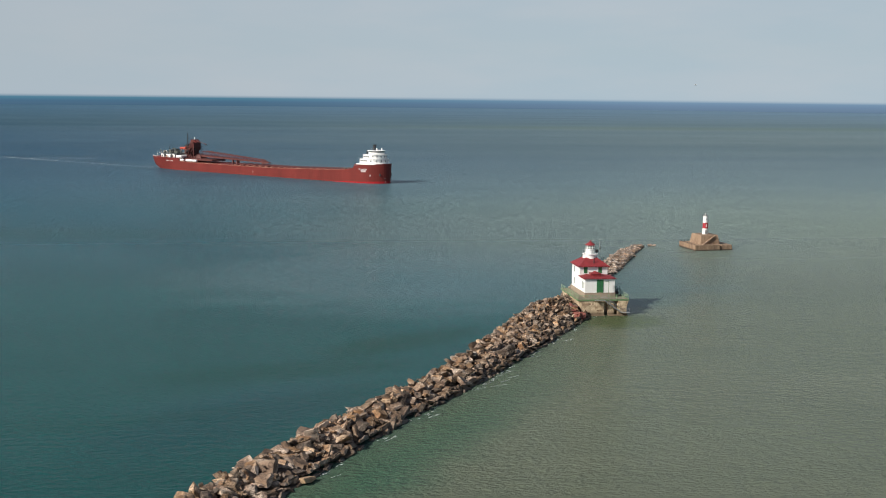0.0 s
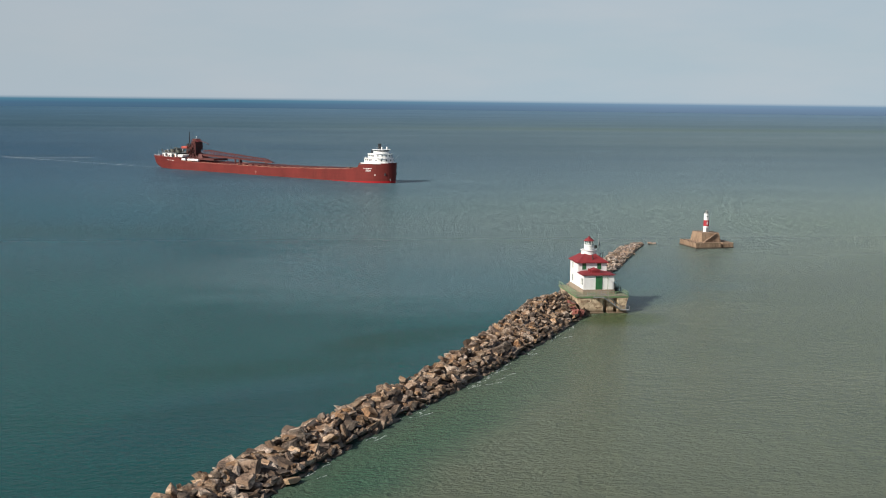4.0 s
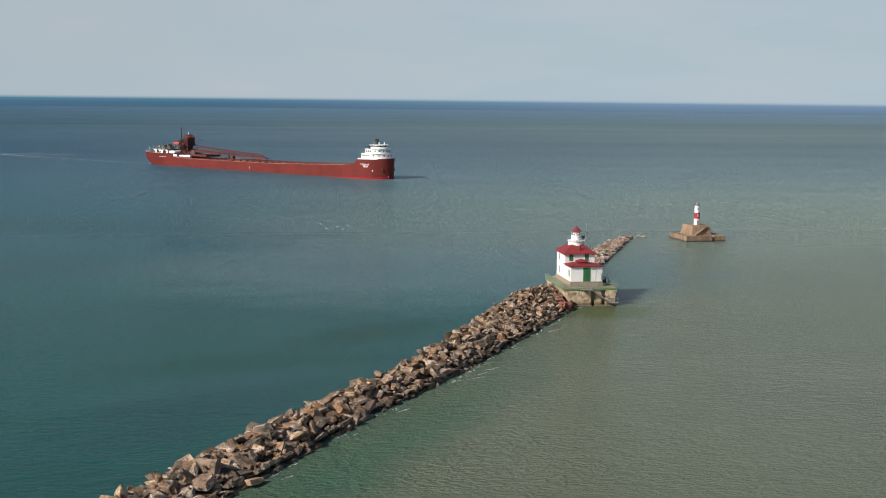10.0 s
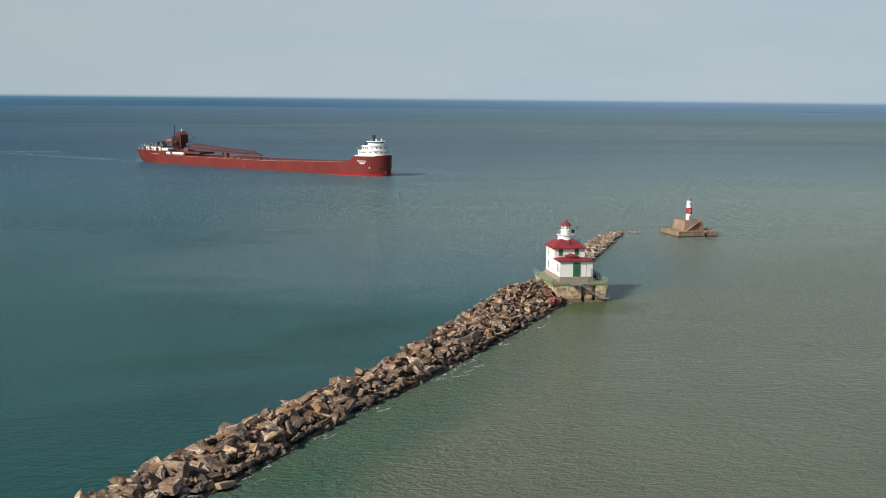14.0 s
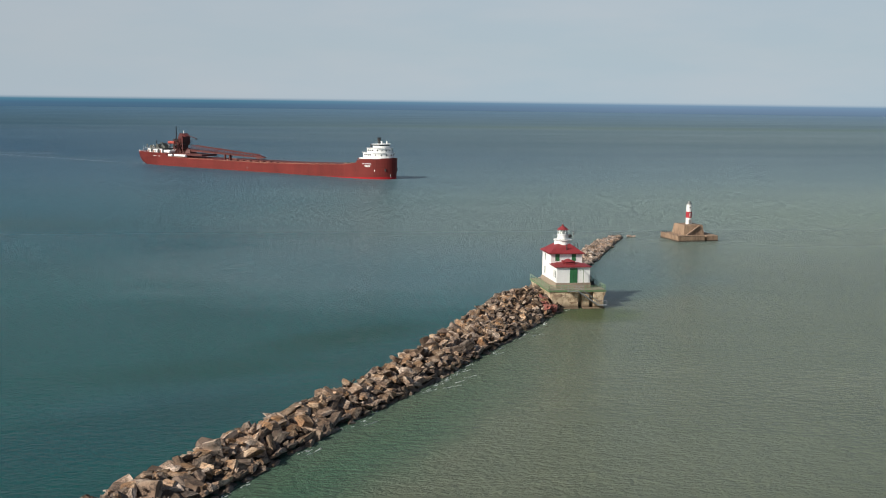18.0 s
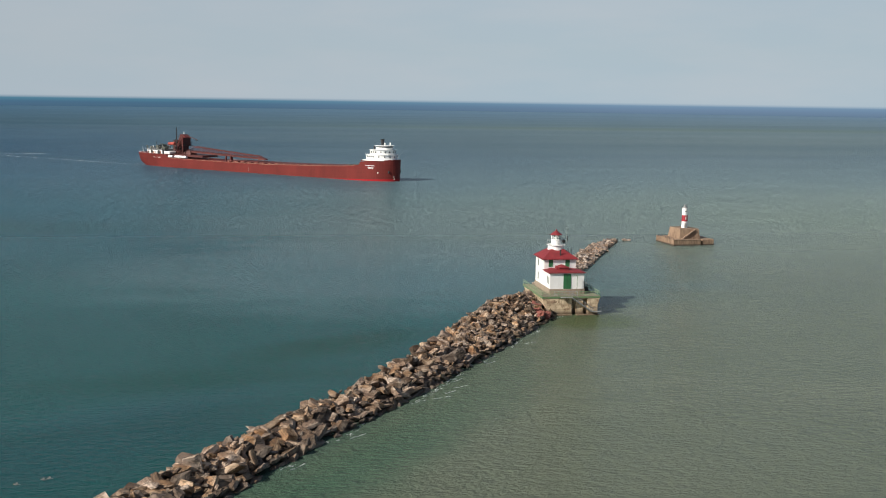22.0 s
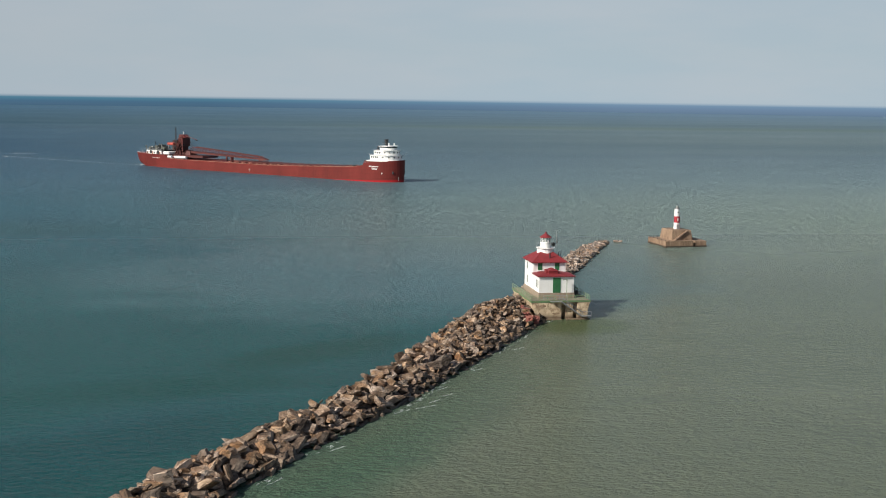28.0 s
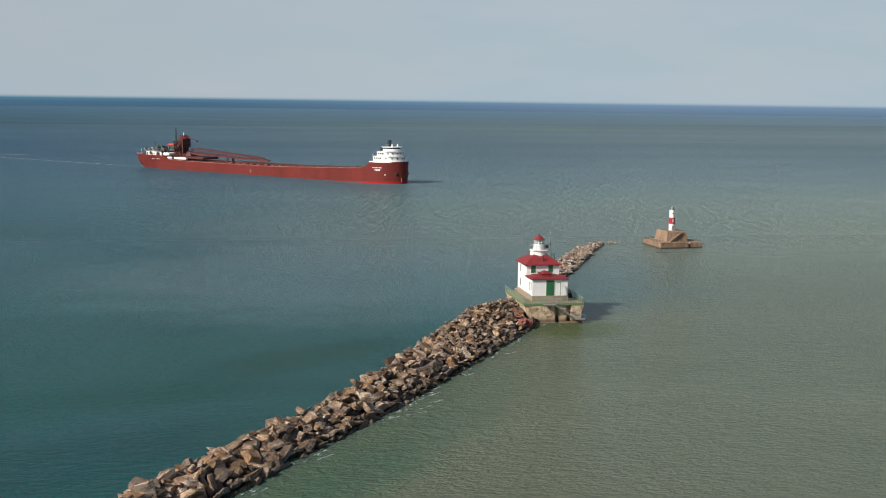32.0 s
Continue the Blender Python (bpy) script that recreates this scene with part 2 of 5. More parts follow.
def backdrop_material():
    """Emissive backdrop: hazy sky low over the lake and the last strip of water before the horizon, haze painted in as
    glow; fades out upward.
    """
    n = Nodes("haze_backdrop")
    tree = n.tree
    pos = n.put("NewGeometry").outputs["Position"]
    sep = n.put("SeparateXYZ")
    n.link(pos, sep.inputs[0])
    z = sep.outputs[2]
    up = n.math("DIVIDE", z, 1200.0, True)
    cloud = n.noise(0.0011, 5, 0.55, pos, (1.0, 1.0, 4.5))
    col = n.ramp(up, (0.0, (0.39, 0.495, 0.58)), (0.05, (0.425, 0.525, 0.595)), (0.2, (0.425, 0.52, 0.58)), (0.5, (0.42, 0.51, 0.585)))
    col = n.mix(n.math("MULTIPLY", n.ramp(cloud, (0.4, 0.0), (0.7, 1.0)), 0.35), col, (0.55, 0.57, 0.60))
    veil = n.put("MapRange")
    veil.inputs[1].default_value, veil.inputs[2].default_value = 1200.0, -2200.0
    n.link(sep.outputs[0], veil.inputs[0])
    col = n.mix(n.math("MULTIPLY", veil.outputs[0], 0.8), col, n.mix(0.7, col, (0.40, 0.435, 0.475)))
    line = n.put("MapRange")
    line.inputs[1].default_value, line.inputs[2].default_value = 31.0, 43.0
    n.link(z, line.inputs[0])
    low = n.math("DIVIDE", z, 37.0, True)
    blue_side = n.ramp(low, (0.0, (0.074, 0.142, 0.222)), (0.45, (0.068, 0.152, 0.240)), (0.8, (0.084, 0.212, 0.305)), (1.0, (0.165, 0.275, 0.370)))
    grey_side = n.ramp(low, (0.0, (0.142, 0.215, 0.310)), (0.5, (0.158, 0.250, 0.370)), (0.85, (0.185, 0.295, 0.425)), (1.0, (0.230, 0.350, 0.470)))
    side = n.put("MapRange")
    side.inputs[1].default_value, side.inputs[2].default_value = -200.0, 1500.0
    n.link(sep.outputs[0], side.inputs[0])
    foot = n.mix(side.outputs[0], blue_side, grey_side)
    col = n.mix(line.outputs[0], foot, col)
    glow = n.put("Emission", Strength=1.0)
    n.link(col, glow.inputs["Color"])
    clear = n.put("BsdfTransparent")
    fade = n.put("MapRange")
    fade.inputs[1].default_value, fade.inputs[2].default_value = 650.0, 1190.0
    n.link(z, fade.inputs[0])
    both = n.put("MixShader")
    n.link(fade.outputs[0], both.inputs[0])
    n.link(glow.outputs[0], both.inputs[1])
    n.link(clear.outputs[0], both.inputs[2])
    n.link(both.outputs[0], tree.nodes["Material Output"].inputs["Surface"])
    return n.mat


def stone_material(name, vary_island=False, base=0.22, rich=0.78, dry=1.75):
    """Pinkish brown quarry stone: each block a tone of its own, bedding streaks, darkened low down for wet and shade.
    """
    n = Nodes(name)
    big = n.noise(0.55, 4, 0.6)
    fine = n.noise(4.0, 6, 0.7)
    col = n.ramp(big, (0.30, (0.24, 0.132, 0.080)), (0.48, (0.50, 0.335, 0.220)), (0.64, (0.92, 0.715, 0.54)))
    col = n.mix(n.math("MULTIPLY", n.ramp(fine, (0.46, 0.0), (0.72, 1.0)), 0.6), col, (0.12, 0.08, 0.058))
    seam = n.noise(0.9, 5, 0.7, stretch=(1, 1, 2.6))
    col = n.mix(n.math("MULTIPLY", n.ramp(seam, (0.46, 0.0), (0.5, 1.0), (0.54, 0.0)), 0.8), col, (0.07, 0.045, 0.03))
    r = n.put("NewGeometry").outputs["Random Per Island"] if vary_island else n.put("ObjectInfo").outputs["Random"]
    hsv = n.put("HueSaturation")
    n.link(n.math("ADD", n.math("MULTIPLY", n.math("POWER", r, 1.2), 0.74), base), hsv.inputs["Value"])
    n.link(n.math("ADD", n.math("MULTIPLY", n.math("FRACT", n.math("MULTIPLY", r, 7.3)), 0.5), rich), hsv.inputs["Saturation"])
    n.link(col, hsv.inputs["Color"])
    # wet and weedy near the water; carried higher to paint in the flank's shade
    sep = n.put("SeparateXYZ")
    n.link(n.put("NewGeometry").outputs["Position"], sep.inputs[0])
    wet = n.put("MapRange")
    wet.inputs[1].default_value, wet.inputs[2].default_value = 0.4, dry
    wet.inputs[3].default_value, wet.inputs[4].default_value = 1.0, 0.0
    n.link(n.math("ADD", sep.outputs[2], n.math("MULTIPLY", big, 0.5)), wet.inputs[0])
    col = n.mix(n.math("MULTIPLY", wet.outputs[0], 0.8), hsv.outputs[0], (0.055, 0.042, 0.030))
    n.link(col, n.bsdf.inputs["Base Color"])
    n.link(n.math("SUBTRACT", 0.9, n.math("MULTIPLY", wet.outputs[0], 0.45)), n.bsdf.inputs["Roughness"])
    crag = n.noise(1.3, 5, 0.65, stretch=(1, 1, 2.2))
    n.link(n.bump(fine, 0.8, 0.07, n.bump(crag, 1.0, 0.5)), n.bsdf.inputs["Normal"])
    return n.mat


def hull_material():
    """Red topsides over a brighter boot topping that climbs towards the stem, with rust streaks."""
    n = Nodes("hull_paint")
    obj = n.put("TexCoord").outputs["Object"]
    sep = n.put("SeparateXYZ")
    n.link(obj, sep.inputs[0])
    big = n.noise(0.10, 5, 0.6, obj, (1, 1, 0.4))
    streak = n.noise(1.1, 5, 0.65, obj, (1, 1, 0.12))
    col = n.mix(n.ramp(big, (0.38, 0.0), (0.66, 1.0)), (0.180, 0.032, 0.027), (0.135, 0.026, 0.022))
    col = n.mix(n.math("MULTIPLY", n.ramp(streak, (0.55, 0.0), (0.8, 1.0)), 0.3), col, (0.25, 0.07, 0.05))
    plate = n.math("FRACT", n.math("DIVIDE", sep.outputs[2], 2.3))
    seam = n.math("LESS_THAN", plate, 0.05)
    col = n.mix(n.math("MULTIPLY", seam, 0.4), col, (0.09, 0.018, 0.015))
    line = n.put("MapRange")
    line.inputs[1].default_value, line.inputs[2].default_value = -48.0, -2.0
    line.inputs[3].default_value, line.inputs[4].default_value = -0.1, 1.4
    n.link(sep.outputs[0], line.inputs[0])
    boot = n.math("LESS_THAN", sep.outputs[2], line.outputs[0])
    col = n.mix(n.math("MULTIPLY", boot, 0.95), col, (0.36, 0.018, 0.022))
    n.link(col, n.bsdf.inputs["Base Color"])
    n.bsdf.inputs["Roughness"].default_value = 0.6
    n.bsdf.inputs["Specular IOR Level"].default_value = 0.15
    n.link(n.bump(streak, 0.3, 0.05), n.bsdf.inputs["Normal"])
    return n.mat


def pier_concrete():
    """Old poured concrete: lift lines, rusty brown spalls and a dark tide mark."""
    n = Nodes("weathered_concrete")
    pos = n.put("NewGeometry").outputs["Position"]
    sep = n.put("SeparateXYZ")
    n.link(pos, sep.inputs[0])
    big = n.noise(0.55, 4, 0.6, pos)
    spall = n.noise(0.9, 5, 0.65, pos, (1, 1, 0.7))
    fine = n.noise(5.0, 5, 0.65, pos)
    run = n.noise(1.6, 4, 0.6, pos, (1, 1, 0.12))
    col = n.mix(n.ramp(big, (0.35, 0.0), (0.65, 1.0)), (0.72, 0.585, 0.40), (0.52, 0.395, 0.255))
    col = n.mix(n.math("MULTIPLY", n.ramp(run, (0.5, 0.0), (0.7, 1.0)), 0.5), col, (0.33, 0.23, 0.15))
    col = n.mix(n.ramp(spall, (0.50, 0.0), (0.60, 0.75)), col, (0.24, 0.145, 0.085))
    lift = n.math("LESS_THAN", n.math("FRACT", n.math("DIVIDE", sep.outputs[2], 1.25)), 0.06)
    col = n.mix(n.math("MULTIPLY", lift, 0.5), col, (0.20, 0.14, 0.09))
    tide = n.put("MapRange")
    tide.inputs[1].default_value, tide.inputs[2].default_value = 1.7, 0.8
    n.link(n.math("ADD", sep.outputs[2], n.math("MULTIPLY", spall, 0.8)), tide.inputs[0])
    col = n.mix(n.math("MULTIPLY", tide.outputs[0], 0.85), col, (0.085, 0.055, 0.032))
    n.link(col, n.bsdf.inputs["Base Color"])
    n.bsdf.inputs["Roughness"].default_value = 0.85
    n.link(n.bump(fine, 0.6, 0.05, n.bump(spall, 0.8, 0.25)), n.bsdf.inputs["Normal"])
    return n.mat


PALE_STONE = surface("pale_stone", (0.44, 0.34, 0.27), (0.26, 0.19, 0.15), rough=0.8, relief=0.1)
OCHRE_STONE = surface("ochre_stone", (0.47, 0.325, 0.195), (0.30, 0.195, 0.115), rough=0.85, relief=0.1)
RED_STONE = surface("red_stone", (0.29, 0.098, 0.072), (0.16, 0.058, 0.045), rough=0.85, relief=0.15, vary=0.6)
WATER = water_material()
HAZE = backdrop_material()
STONE = stone_material("boulder_stone")
RUBBLE = stone_material("rubble_stone", True)
BEIGE_STONE = stone_material("beige_boulder_stone", False, 0.42, 0.55, 1.1)
BEIGE_RUBBLE = stone_material("beige_rubble_stone", True, 0.42, 0.55, 1.1)
# near-black: the shade deep between boulders, set as colour
CORE = surface("gap_shade_core", (0.05, 0.04, 0.03), rough=0.8, relief=0.2, patch=0.3)
WHITE = surface("white_paint", (0.88, 0.88, 0.86), (0.82, 0.81, 0.78), rough=0.55, relief=0.004, patch=0.5, streak=True)
RED_ROOF = surface("red_roof", (0.265, 0.030, 0.034), (0.185, 0.022, 0.026), rough=0.6, patch=0.7, relief=0.01)
GREEN = surface("green_paint", (0.035, 0.17, 0.065), rough=0.5, relief=0.004)
RAIL = surface("green_rail_paint", (0.17, 0.31, 0.16), (0.24, 0.27, 0.16), rough=0.6, relief=0)
EDGE_GREEN = surface("deck_edge_green", (0.115, 0.235, 0.105), (0.17, 0.21, 0.11), rough=0.6, relief=0)
CONCRETE = pier_concrete()
SPALL = surface("broken_concrete", (0.40, 0.285, 0.185), (0.20, 0.125, 0.075), rough=0.9, patch=1.5, relief=0.08)
DECKING = surface("worn_deck_concrete", (0.28, 0.255, 0.185), (0.19, 0.17, 0.12), rough=0.85, patch=0.5, relief=0.03)
DULL_GREEN = surface("dull_green_shutter", (0.055, 0.095, 0.062), rough=0.6, relief=0)
PLINTH = surface("plinth_stone", (0.36, 0.29, 0.22), (0.28, 0.22, 0.16), rough=0.85, relief=0.03)
SANDSTONE = surface("brown_concrete", (0.37, 0.258, 0.172), (0.17, 0.108, 0.070), rough=0.9, patch=0.6, relief=0.06, streak=True)
STEEL = surface("galvanised_steel", (0.40, 0.40, 0.39), rough=0.5, metal=0.4, relief=0)
DARK = surface("dark_metal", (0.035, 0.035, 0.037), rough=0.5, relief=0)
GLASS = surface("dark_window_glass", (0.030, 0.038, 0.042), rough=0.15, relief=0)
LANTERN_GLASS = surface("lantern_panes", (0.80, 0.84, 0.82), (0.76, 0.80, 0.78), rough=0.16, relief=0)
LANTERN_GLASS.node_tree.nodes["Principled BSDF"].inputs["Transmission Weight"].default_value = 0.9
LENS = surface("pale_lens", (0.55, 0.58, 0.56), rough=0.2, relief=0)
HULL = hull_material()
HULL_TRIM = surface("hull_red_paint", (0.165, 0.024, 0.020), (0.12, 0.019, 0.017), rough=0.5, patch=0.10, grain=1.2, relief=0.01, streak=True)
DECK_RED = surface("deck_red_oxide", (0.17, 0.040, 0.030), (0.10, 0.028, 0.022), rough=0.7, patch=0.3, relief=0.01)
HATCH = surface("hatch_red", (0.21, 0.050, 0.036), (0.13, 0.035, 0.028), rough=0.6, patch=0.5, vary=0.4)
RUST = surface("pale_rusty_trim", (0.46, 0.25, 0.17), (0.24, 0.09, 0.06), rough=0.7, patch=1.0, relief=0)
ORANGE = surface("orange_capsule", (0.50, 0.085, 0.055), rough=0.45, relief=0)
FOAM = surface("foam", (0.75, 0.78, 0.76), rough=0.9, relief=0)
WAKE_FOAM = surface("thin_foam", (0.48, 0.53, 0.55), (0.33, 0.39, 0.42), rough=0.8, relief=0)
MARK = surface("faded_white_mark", (0.50, 0.36, 0.32), rough=0.7, relief=0)
PILE = surface("timber_fender", (0.34, 0.232, 0.152), (0.15, 0.095, 0.062), rough=0.9, patch=0.5, relief=0.03, vary=0.35)
STEP = surface("worn_step", (0.40, 0.28, 0.20), rough=0.9)
DARK_WET = surface("wet_concrete", (0.085, 0.060, 0.042), rough=0.45)
BAND_RED = surface("band_red", (0.45, 0.03, 0.045), rough=0.5, relief=0)
VENT = surface("grey_green_vents", (0.12, 0.13, 0.11), (0.06, 0.06, 0.05), rough=0.6)
FUNNEL_DARK = surface("tower_dark_red", (0.12, 0.028, 0.022), (0.075, 0.02, 0.018), rough=0.6, patch=0.4)


# ---- mesh helpers ----
def mesh_of(name, bm, material):
    data = bpy.data.meshes.new(name)
    bm.to_mesh(data)
    bm.free()
    data.materials.append(material)
    return data


def part(name, bm, material, parent, label=""):
    ob = new(name, mesh_of(name, bm, material))
    ob.parent = parent
    return tagged(ob, label)


def thing(name, m, label, category, group="", kind=""):
    ob = new(name)
    ob.empty_display_size = 0.5
    ob.matrix_world = m
    return tagged(ob, label, category, group, kind)


def box(x0, x1, y0, y1, z0, z1, bevel=0.0, bm=None):
    bm = bm or bmesh.new()
    made = bmesh.ops.create_cube(bm, size=1)["verts"]
    for v in made:
        v.co = Vector(((x0 + x1) / 2 + v.co.x * (x1 - x0), (y0 + y1) / 2 + v.co.y * (y1 - y0), (z0 + z1) / 2 + v.co.z * (z1 - z0)))
    if bevel:
        edges = list({e for v in made for e in v.link_edges})
        bmesh.ops.bevel(bm, geom=edges, offset=bevel, segments=1, affect="EDGES")
    return bm


def rod(a, b, r, r2=None, n=8, bm=None):
    """A round bar from a to b."""
    bm = bm or bmesh.new()
    a, b = Vector(a), Vector(b)
    turn = (b - a).to_track_quat("Z", "Y").to_matrix().to_4x4()
    m = Matrix.Translation((a + b) / 2) @ turn
    bmesh.ops.create_cone(bm, cap_ends=True, segments=n, radius1=r, radius2=r if r2 is None else r2, depth=(b - a).length, matrix=m)
    return bm


def prism(points, z0, z1, bm=None):
    """An upright prism over a plan given counterclockwise."""
    bm = bm or bmesh.new()
    low = [bm.verts.new((x, y, z0)) for x, y in points]
    top = [bm.verts.new((x, y, z1)) for x, y in points]
    bm.faces.new(low[::-1])
    bm.faces.new(top)
    for i in range(len(points)):
        j = (i + 1) % len(points)
        bm.faces.new((low[i], low[j], top[j], top[i]))
    return bm


def solid(verts, faces, bm=None):
    bm = bm or bmesh.new()
    vs = [bm.verts.new(v) for v in verts]
    for f in faces:
        bm.faces.new([vs[i] for i in f])
    bmesh.ops.recalc_face_normals(bm, faces=bm.faces)
    return bm


def frustum(x0, x1, y0, y1, z0, z1, ix, iy, bm=None):
    """A block whose top is drawn in by ix and iy."""
    v = [(x0, y0, z0), (x1, y0, z0), (x1, y1, z0), (x0, y1, z0), (x0 + ix, y0 + iy, z1), (x1 - ix, y0 + iy, z1), (x1 - ix, y1 - iy, z1), (x0 + ix, y1 - iy, z1)]
    return solid(v, [(3, 2, 1, 0), (4, 5, 6, 7), (0, 1, 5, 4), (1, 2, 6, 5), (2, 3, 7, 6), (3, 0, 4, 7)], bm)


# ---- lake and distance ----
def build_lake():
    bm = bmesh.new()
    bmesh.ops.create_grid(bm, x_segments=3, y_segments=3, size=4700)
    for f in bm.faces:
        if f.normal.z < 0:
            f.normal_flip()
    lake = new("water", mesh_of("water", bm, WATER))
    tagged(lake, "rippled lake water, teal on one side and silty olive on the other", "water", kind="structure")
    bm = bmesh.new()
    # self-lit ring that carries the painted haze and farthest water
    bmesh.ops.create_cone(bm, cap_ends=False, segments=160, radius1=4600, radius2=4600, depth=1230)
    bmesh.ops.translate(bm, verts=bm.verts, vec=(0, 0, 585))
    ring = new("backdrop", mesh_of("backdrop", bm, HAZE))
    tagged(ring, "glowing backdrop of pale hazy sky and the last water at the horizon", "sky", kind="structure")


build_lake()


# ---- breakwater ----
def boulder(seed, long=1.0, flat=1.0):
    """An angular quarry block about a metre across: a skewed box with corners and edges broken off."""
    rnd = random.Random(seed)
    bm = bmesh.new()
    lean = [rnd.uniform(-0.22, 0.22) for _ in range(4)]
    taper = [rnd.uniform(0.62, 1.0) for _ in range(4)]
    for sx in (-1, 1):
        for sy in (-1, 1):
            for sz in (-1, 1):
                kx, ky = (taper[0], taper[1]) if sz > 0 else (1.0, 1.0)
                c = Vector((sx * 0.5 * kx * rnd.uniform(0.8, 1.05) + lean[0] * sz * 0.5, sy * 0.46 * ky * rnd.uniform(0.78, 1.05) + lean[1] * sz * 0.5, sz * 0.36 * rnd.uniform(0.75, 1.1) + lean[2] * sx * 0.22 + lean[3] * sy * 0.22))
                if rnd.random() < 0.5:
                    k = rnd.uniform(0.1, 0.42)
                    for d in ((-sx, 0, 0), (0, -sy, 0), (0, 0, -sz * 0.8)):
                        bm.verts.new(((c.x + d[0] * k) * long, c.y + d[1] * k, (c.z + d[2] * k) * flat))
                else:
                    bm.verts.new((c.x * long, c.y, c.z * flat))
    out = bmesh.ops.convex_hull(bm, input=bm.verts)
    loose = [g for g in out["geom_interior"] + out["geom_unused"] if isinstance(g, bmesh.types.BMVert)]
    bmesh.ops.delete(bm, geom=list(set(loose)), context="VERTS")
    bmesh.ops.dissolve_limit(bm, angle_limit=0.22, verts=bm.verts, edges=bm.edges)
    bmesh.ops.bevel(bm, geom=list(bm.edges), offset=0.016, segments=1, affect="EDGES", clamp_overlap=True)
    bmesh.ops.triangulate(bm, faces=[f for f in bm.faces if len(f.verts) > 4])
    bmesh.ops.recalc_face_normals(bm, faces=bm.faces)
    return bm


# near waterline of the mole and its breadth and crest height, station by station
MOLE = [(-113.0, -192.2, 10.2, 3.1), (-83.0, -142.4, 10.2, 3.1), (-73.2, -125.7, 9.8, 3.1), (-60.6, -104.7, 8.8, 3.1), (-50.7, -90.5, 8.4, 3.2), (-41.6, -77.2, 9.0, 3.3), (-31.3, -60.4, 10.6, 3.4), (-20.9, -43.6, 13.2, 3.6), (-6.4, -19.0, 15.6, 4.0), (-1.2, -10.0, 12.5, 3.9), (2.0, -3.0, 10.5, 3.6)]
TAIL = [(4, 10, 9, 2.4), (22.1, 52.7, 8, 2.2), (35.1, 79.8, 7.0, 2.0), (45.1, 102.6, 6.0, 1.7), (55.1, 123.5, 3.0, 0.9)]


def stations(rows, step):
    """Points along a mole: place, way along, way across (to its left), breadth, height."""
    out = []
    for (x0, y0, w0, h0), (x1, y1, w1, h1) in zip(rows, rows[1:]):
        a, b = Vector((x0, y0, 0)), Vector((x1, y1, 0))
        n = max(1, round((b - a).length / step))
        along = (b - a).normalized()
        for i in range(n):
            k = i / n
            out.append((a.lerp(b, k), along, Vector((-along.y, along.x, 0)), w0 + (w1 - w0) * k, h0 + (h1 - h0) * k))
    return out


def crest(q, h):
    """Height of the heap at q (0 near waterline, 1 far waterline)."""
    if q < 0.07:
        return 0.9
    if q < 0.6:
        return 1.15 + (h - 1.15) * ((q - 0.07) / 0.53) ** 0.75
    if q < 0.8:
        return h
    return h * (1 - ((q - 0.8) / 0.2) ** 1.5)


